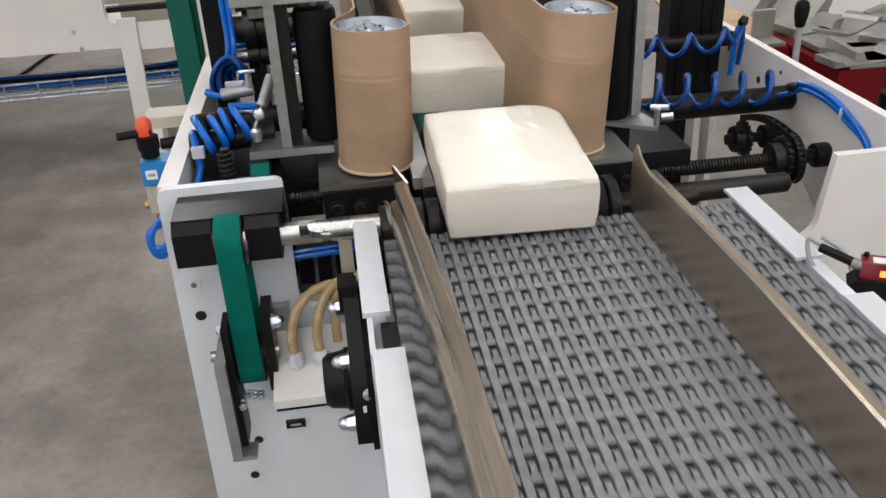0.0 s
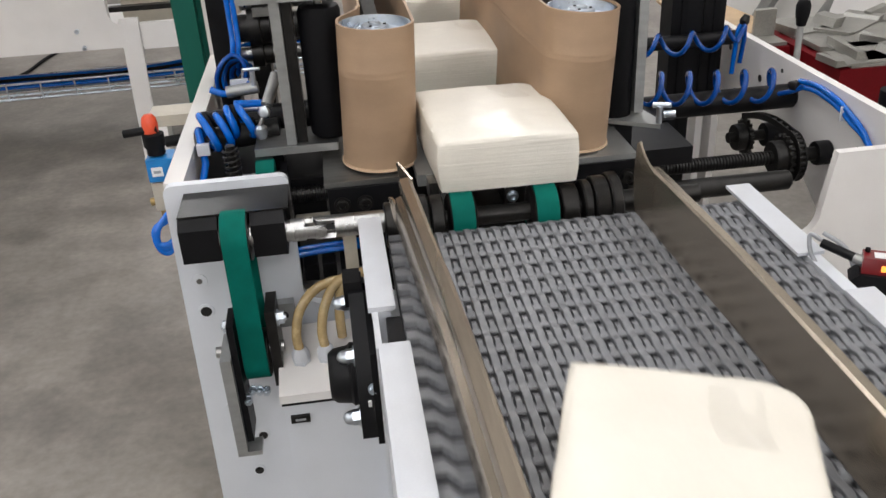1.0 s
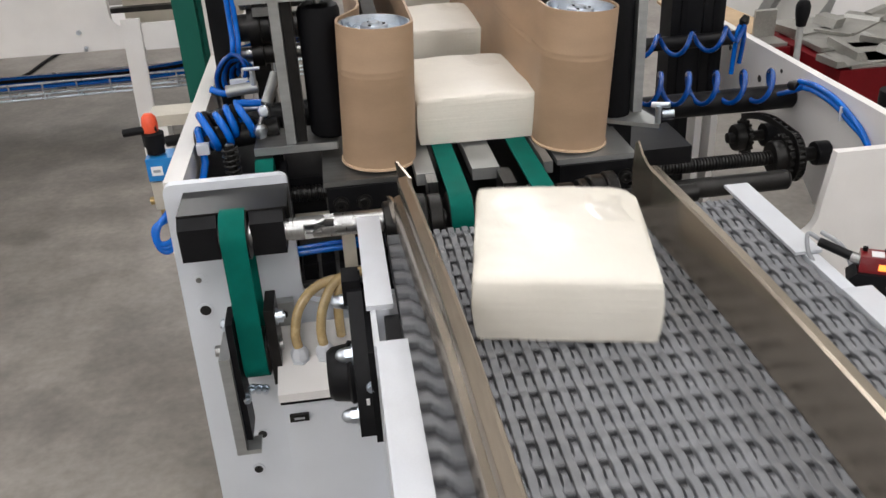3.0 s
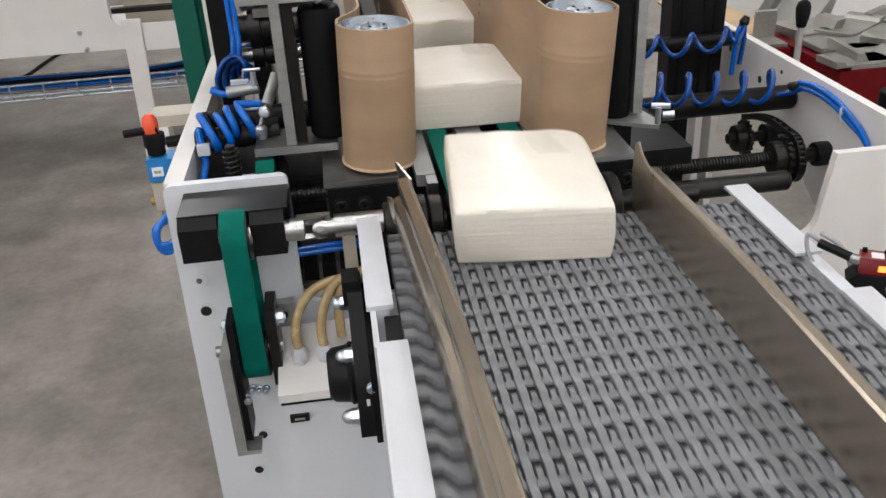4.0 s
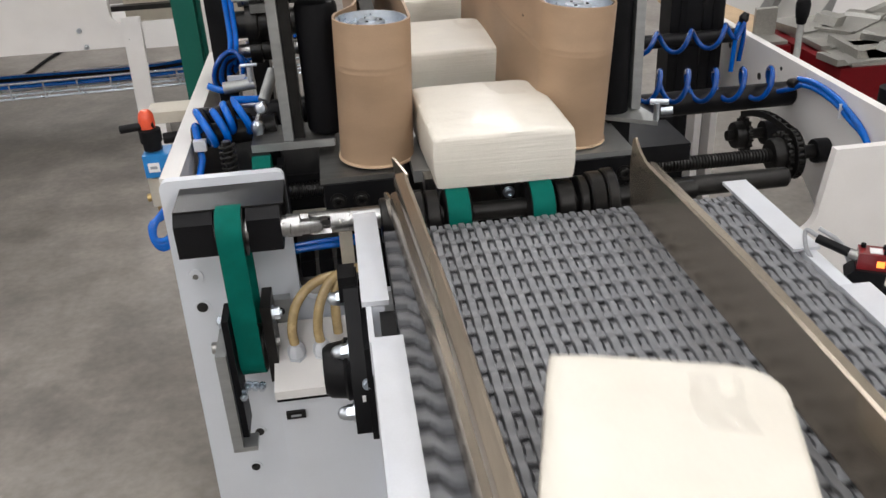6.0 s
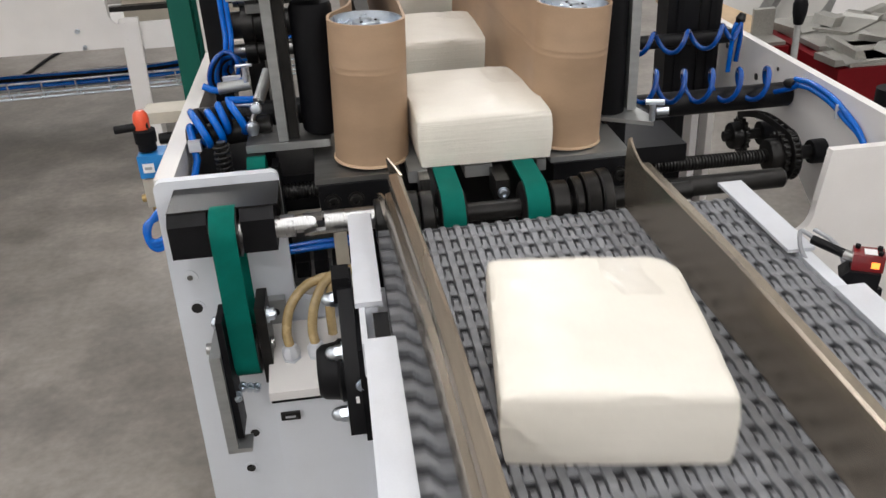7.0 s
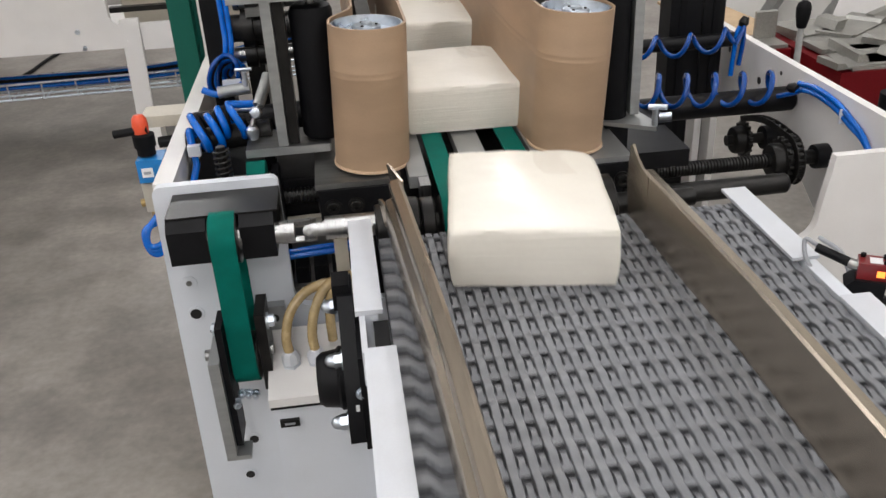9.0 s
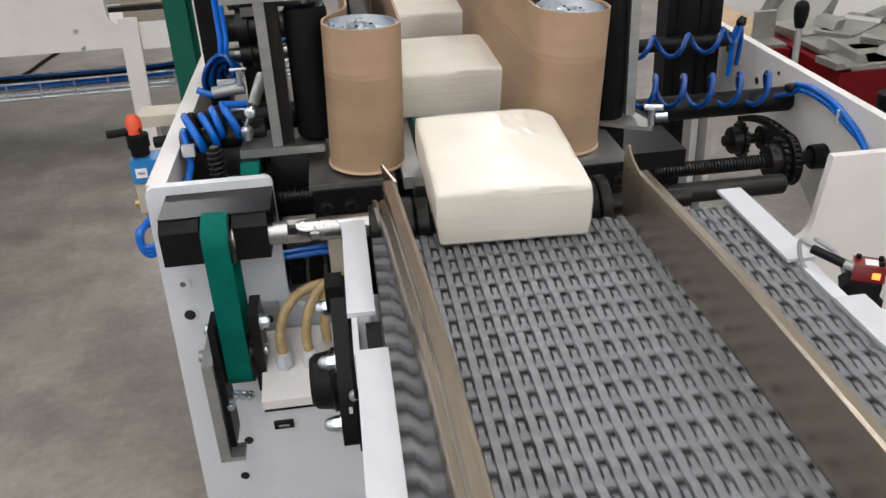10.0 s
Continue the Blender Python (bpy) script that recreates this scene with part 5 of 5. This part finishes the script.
def opening_clutter():
    t = thing("wiring_tray", "dark tray with blue tubes behind the front plate", "tray")
    boxpart("tray", (-0.290, -0.190, 0.18, 0.245, 0.736, 0.744), M_plate, t, "grey steel tray")
    boxpart("tray_back", (-0.290, -0.190, 0.2455, 0.2515, 0.700, 0.815), M_plate, t)
    for i in range(2):
        tubepart("tube", [(-0.300, 0.196 + 0.011 * i, 0.786 + 0.003 * i), (-0.26, 0.198 + 0.011 * i, 0.788 + 0.003 * i), (-0.20, 0.196 + 0.011 * i, 0.792 + 0.003 * i)], 0.0045, M_blue, t)
    boxpart("beam", (-0.290, -0.170, 0.232, 0.245, 0.816, 0.830), M_beige, t, "beige cross beam")
    boxpart("post", (-0.222, -0.204, 0.104, 0.116, 0.744, 0.862), M_beige, t, "beige upright post")
    boxpart("post_foot", (-0.222, -0.204, 0.104, 0.200, 0.736, 0.7435), M_beige, t)
    for x in (-0.285, -0.258, -0.231):
        boxpart("relay", (x, x + 0.020, 0.19, 0.225, 0.7445, 0.770), M_rubber, t, "black relay block")


opening_clutter()


# ---------------------------------------------------------------- hall: cabinet, cable tray, bench
def cabinet():
    t = thing("machine_cabinet", "large white machine cabinet with a rounded window on a leg", "machine cabinet")
    y = 2.70
    wx0, wx1, wz0, wz1, r = -1.09, -0.55, 0.598, 1.05, 0.05
    x0, x1, z0, z1 = -3.2, -0.45, 0.505, 2.1
    bm = B()
    box(bm, x0, wx0, y, y + 0.03, z0, z1)
    box(bm, wx1, x1, y, y + 0.03, z0, z1)
    box(bm, wx0, wx1, y, y + 0.03, z0, wz0)
    box(bm, wx0, wx1, y, y + 0.03, wz1, z1)
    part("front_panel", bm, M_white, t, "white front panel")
    bm = B()
    inner = arc(wx0 + r, wz0 + r, r, 180, 270) + arc(wx1 - r, wz0 + r, r, 270, 360) + arc(wx1 - r, wz1 - r, r, 0, 90) + arc(wx0 + r, wz1 - r, r, 90, 180)
    ring = arc(wx0 + r, wz0 + r, r + 0.022, 180, 270) + arc(wx1 - r, wz0 + r, r + 0.022, 270, 360) + arc(wx1 - r, wz1 - r, r + 0.022, 0, 90) + arc(wx0 + r, wz1 - r, r + 0.022, 90, 180)
    n = len(inner)
    vs = [[bm.verts.new((p[0], yy, p[1])) for p in loop] for loop, yy in ((inner, y - 0.008), (ring, y - 0.008), (ring, y + 0.002), (inner, y + 0.002))]
    for a in range(4):
        for i in range(n):
            j = (i + 1) % n
            bm.faces.new((vs[a][i], vs[a][j], vs[(a + 1) % 4][j], vs[(a + 1) % 4][i]))
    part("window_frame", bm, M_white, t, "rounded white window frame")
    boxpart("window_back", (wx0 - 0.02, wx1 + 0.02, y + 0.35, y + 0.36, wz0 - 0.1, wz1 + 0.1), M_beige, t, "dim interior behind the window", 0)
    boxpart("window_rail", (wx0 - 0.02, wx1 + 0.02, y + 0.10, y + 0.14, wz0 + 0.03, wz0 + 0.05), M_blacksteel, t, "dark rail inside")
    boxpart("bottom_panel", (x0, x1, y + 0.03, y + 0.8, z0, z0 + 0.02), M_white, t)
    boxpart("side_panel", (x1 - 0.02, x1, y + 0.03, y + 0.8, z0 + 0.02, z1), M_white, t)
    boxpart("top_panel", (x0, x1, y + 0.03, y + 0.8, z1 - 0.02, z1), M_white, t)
    # leg with a bolted head
    bm = B()
    prism(bm, [(-1.050, 0.625), (-0.975, 0.625), (-0.998, 0.02), (-1.066, 0.02)], "y", y - 0.020, y - 0.002)
    part("leg", bm, M_white, t, "white leg with four bolts", 0.002)
    boxpart("lip", (-0.975, x1, y - 0.010, y - 0.002, 0.495, 0.603), M_white, t, "white lower lip")
    cylpart("foot", (-1.03, y - 0.01, 0.0), (-1.03, y - 0.01, 0.03), 0.04, M_white, t)
    cylpart("foot", (-3.0, y + 0.4, 0.0), (-3.0, y + 0.4, 0.505), 0.04, M_white, t)
    cylpart("foot", (-0.6, y + 0.6, 0.0), (-0.6, y + 0.6, 0.505), 0.04, M_white, t)
    for x, z in ((-1.037, 0.605), (-0.990, 0.605), (-1.034, 0.535), (-0.987, 0.535)):
        hexbolt(t, (x, y - 0.020, z), (0, -1, 0), 0.005, 0.004, M_white)
    cylpart("knob", (-1.222, y, 0.585), (-1.222, y - 0.012, 0.585), 0.009, M_zinc, t, "small metal knob")
    cylpart("knob", (-1.208, y, 0.520), (-1.208, y - 0.012, 0.515), 0.008, M_zinc, t)
    return t


cabinet()


def cable_tray():
    t = thing("cable_tray", "wire-mesh cable tray with blue cables on the floor", "cable tray")
    for y, z in ((3.10, 0.195), (3.10, 0.265), (3.24, 0.195), (3.24, 0.265), (3.17, 0.195)):
        cylpart("long_wire", (-3.6, y, z), (-0.2, y, z + 0.03), 0.006, M_zinc, t, "", 8)
    for i in range(22):
        x = -3.5 + 0.15 * i
        dz = 0.03 * (x + 3.6) / 3.4
        bm = B()
        tube(bm, [(x, 3.10, 0.27 + dz), (x, 3.10, 0.19 + dz), (x, 3.24, 0.19 + dz), (x, 3.24, 0.27 + dz)], 0.004, 6)
        part("cross_wire", bm, M_zinc, t)
    for x in (-3.4, -0.35):
        cylpart("post", (x, 3.17, 0.0), (x, 3.17, 0.195), 0.015, M_zinc, t)
    u = thing("cable_bundle", "bundle of blue cables lying in the tray", "cables")
    rng = random.Random(3)
    for i in range(7):
        y, z = 3.13 + 0.016 * i, 0.245 + 0.012 * (i % 3)
        tubepart("cable", [(-3.6, y, z), (-2.6, y + rng.uniform(-0.01, 0.01), z + 0.012), (-1.7, y, z + 0.014), (-1.0, y + rng.uniform(-0.01, 0.01), z + 0.02), (-0.3, y + 0.05, z + 0.08 + 0.01 * i)], 0.009, M_blue if i != 2 else M_rubber, u, "", 6, 8)
    v = thing("loose_cable", "loose grey cable loop on the concrete floor", "cable")
    tubepart("cable", [(-0.60, 2.9, 0.012), (-0.80, 2.75, 0.012), (-1.0, 2.95, 0.012), (-1.15, 3.15, 0.012), (-1.18, 3.35, 0.012), (-1.0, 3.45, 0.012), (-0.8, 3.3, 0.012)], 0.007, M_greyplastic, v, "", 8, 8)
    tubepart("cable", [(-2.35, 4.2, 0.012), (-2.12, 4.15, 0.012), (-2.02, 4.3, 0.012), (-1.98, 4.6, 0.012), (-1.9, 5.0, 0.012)], 0.010, M_rubber, v, "", 8, 8)


cable_tray()


def green_column():
    t = thing("green_column", "tall green painted machine column beside the side plate", "column")
    boxpart("profile", (-0.527, -0.482, 0.90, 0.96, 0.0, 1.6), M_greenpaint, t, "", 0.003)
    boxpart("flange", (-0.482, -0.455, 0.935, 0.955, 0.7, 1.6), M_greenpaint, t, "", 0.002)


green_column()


def bench():
    t = thing("red_bench", "dark red steel bench littered with sheet-metal offcuts", "bench")
    boxpart("body", (1.00, 1.75, 0.95, 1.42, 0.56, 0.735), M_red, t, "dark red cabinet body", 0.006)
    boxpart("top_sheet", (1.03, 1.80, 0.955, 1.43, 0.7355, 0.7425), M_scrap, t, "bare metal top sheet", 0.001)
    for x in (1.66, 1.70):
        boxpart("leg", (x, x + 0.04, 1.30 if x < 1.68 else 0.97, 1.36 if x < 1.68 else 1.03, 0.0, 0.56), M_red, t)
    u = thing("red_crate", "dark red open steel crate with cardboard inside", "crate")
    boxpart("body", (0.80, 0.99, 1.18, 1.62, 0.60, 0.735), M_red, u, "", 0.005)
    boxpart("leg", (0.82, 0.86, 1.55, 1.60, 0.0, 0.60), M_red, u)
    boxpart("tray_top", (0.82, 0.985, 1.19, 1.30, 0.736, 0.745), M_scrap, u)
    v = thing("cardboard_sheet", "brown cardboard sheet lying on the red crate", "cardboard")
    bm = B()
    prism(bm, [(0.80, 1.36), (0.95, 1.30), (1.03, 1.42), (1.00, 1.75), (0.84, 1.78)], "z", 0.737, 0.745)
    part("sheet", bm, M_card, v, "", 0.001)
    w = thing("metal_block", "grey sheet-metal bracket standing on the crate", "bracket")
    bm = B()
    prism(bm, [(0.925, 1.265), (0.985, 1.265), (0.990, 1.285), (0.93, 1.285)], "z", 0.7455, 0.815)
    part("plate", bm, M_scrap, w, "", 0.002)
    rng = random.Random(11)
    spots = [(1.08, 1.00, 0.20, 0.08), (1.18, 1.05, 0.24, 0.16), (1.34, 1.02, 0.20, 0.10), (1.12, 1.14, 0.20, 0.10), (1.30, 1.17, 0.26, 0.12), (1.46, 1.10, 0.16, 0.18), (1.22, 1.30, 0.22, 0.10), (1.42, 1.30, 0.24, 0.12), (1.56, 1.25, 0.2, 0.1), (1.10, 1.30, 0.16, 0.08)]
    for i, (x, y, a, b) in enumerate(spots):
        o = thing("metal_offcut", "bent grey sheet-metal offcut on the bench", "metal offcut", "metal offcuts")
        h = 0.012 + 0.028 * rng.random()
        bm = B()
        prism(bm, [(-a / 2, 0), (a / 2, 0), (a / 2 + 0.012, h), (a / 2 - 0.02, h * 0.9), (a / 2 - 0.03, 0.004), (-a / 2 + 0.03, 0.004), (-a / 2 + 0.02, h * 0.6), (-a / 2, h * 0.65)], "y", -b / 2, b / 2)
        p = part("bent_sheet", bm, M_scrap, o, "", 0.001)
        p.matrix_basis = pose(x, y, 0.7430, 0, 0, rng.uniform(-60, 60))
    for y, z, ln in ((4.02, 0.0, 1.5), (3.46, 0.0, 1.4)):
        o = thing("steel_bar", "grey steel bar leaning along the wall", "bar", "steel bars", at=pose(2.33, y, z + 0.03, 42, 0, 0))
        boxpart("bar", (-0.02, 0.02, -0.04, 0.04, 0.0, ln), M_alu, o)
    o = thing("white_board", "white board leaning at the wall behind the bench", "board", at=pose(2.24, 2.92, 0.062, 12, 9, 0))
    boxpart("panel", (-0.012, 0.012, -0.22, 0.26, 0.0, 0.70), M_white, o)
    k = thing("hand_lever", "black knob on a steel hand lever", "lever")
    bm = B()
    lathe(bm, (0.775, 0.765, 0.905), (0.01, 0.02, 1), [(0, 0.008), (0.002, 0.010), (0.025, 0.0145), (0.042, 0.0155), (0.052, 0.012), (0.057, 0.004)], 24)
    part("knob", bm, M_rubber, k, "black plastic knob", 0, 50)
    cylpart("rod", (0.768, 0.750, 0.79), (0.775, 0.765, 0.906), 0.007, M_alu, k, "", 16)
    boxpart("pedestal", (0.6285, 0.79, 0.735, 0.765, 0.78, 0.80), M_black, k)


bench()


def side_motor():
    t = thing("blue_motor", "small black and blue motor beyond the side plate", "motor")
    cylpart("body", (0.735, 0.36, 0.845), (0.735, 0.36, 0.895), 0.024, M_rubber, t)
    cylpart("base", (0.735, 0.36, 0.80), (0.735, 0.36, 0.8445), 0.045, M_bluebody, t)
    boxpart("bracket", (0.6285, 0.775, 0.33, 0.39, 0.785, 0.7995), M_black, t)


side_motor()



# ---------------------------------------------------------------- rest every thing's origin at its base
def settle():
    moving = {o for o in (SHAFT, LEFT_BELT, RIGHT_BELT, INFEED)}
    for ob in list(scene.objects):
        if ob.type != "EMPTY" or ob.parent is not None or ob in moving or ob.name.startswith("link_belt") or not ob.children:
            continue
        lo, hi = Vector((1e9,) * 3), Vector((-1e9,) * 3)
        for c in ob.children:
            for v in c.bound_box:
                p = c.matrix_basis @ Vector(v)
                lo = Vector(map(min, lo, p))
                hi = Vector(map(max, hi, p))
        base = Vector(((lo.x + hi.x) / 2, (lo.y + hi.y) / 2, lo.z))
        for c in ob.children:
            c.location = c.location - base
        ob.location = ob.location + base


settle()


# ---------------------------------------------------------------- all that moves
def motions():
    for ob, t0, turn in PACK_OBS:
        times = sorted({round(k * 0.1, 3) for k in range(101)} | {round(min(10, max(0, t0 + d)), 3) for d in (0.05, 0.15, 0.25, 0.35, 0.45)})
        rows, last = [], -1
        for t in times:
            if frame(t) != last:
                rows.append((t, pack_pose(t - t0, turn)))
                last = frame(t)
        walk(ob, rows)
    for i, ob in enumerate(LINK_ROWS):
        walk(ob, [(k / 30, belt_pose(i * PITCH + BELT_PHASE + BELT_SPEED * k / 30)) for k in range(301)])
    walk(JOINT, [(k / 10, JOINT.matrix_basis @ pose(0, 0, 0, 35 + 50.4 * k)) for k in range(101)])
    for drum, sign in ((LEFT_DRUM, -1), (RIGHT_DRUM, 1)):
        walk(drum, [(k / 5, pose(0, 0, 0, 0, 0, sign * 72.0 * k)) for k in range(51)])
    # dark streaks ride on the green belt and over its drum
    for ob, s0, x in STREAKS:
        rows = []
        for k in range(151):
            s = s0 + SLOW * (k / 15 - 5.5)
            s = (s + 1.6) % 2.4 - 1.6
            if s < 0:
                m = pose(x, 0.060 - s, 0.9258)
            elif s < math.pi * 0.0378:
                a = s / 0.0378
                m = pose(x, 0.060 - 0.0378 * math.sin(a), 0.888 + 0.0378 * math.cos(a), math.degrees(a))
            else:
                m = pose(x, 0.060 + s - math.pi * 0.0378, 0.8502, 180)
            rows.append((k / 15, m))
        walk(ob, rows)
    # the rub marks ride round the tan belt
    R, far = 0.0530, 1.15
    total = 2 * far + 2 * math.pi * R
    for ob, s0, z in RUBS:
        rows = []
        for k in range(151):
            s = (s0 + 0.040 + SLOW * (k / 15 - 5.5) + far) % total - far
            if s < 0:
                bow = 0.010 * min(1, max(0, (-s - 0.03) / 0.12))
                m = pose(-R - bow, -s, z, 0, 0, -90)
            elif s < math.pi * R:
                a = s / R
                m = pose(-R * math.cos(a), -R * math.sin(a), z, 0, 0, -90 + math.degrees(a))
            elif s < math.pi * R + far:
                q = s - math.pi * R
                m = pose(R - 0.034 * min(1, q / 0.08), q, z, 0, 0, 90)
            else:
                a = (s - math.pi * R - far) / R
                m = pose(R * math.cos(a), far + R * math.sin(a), z, 0, 0, 90 + math.degrees(a))
            rows.append((k / 15, m))
        walk(ob, rows)


motions()
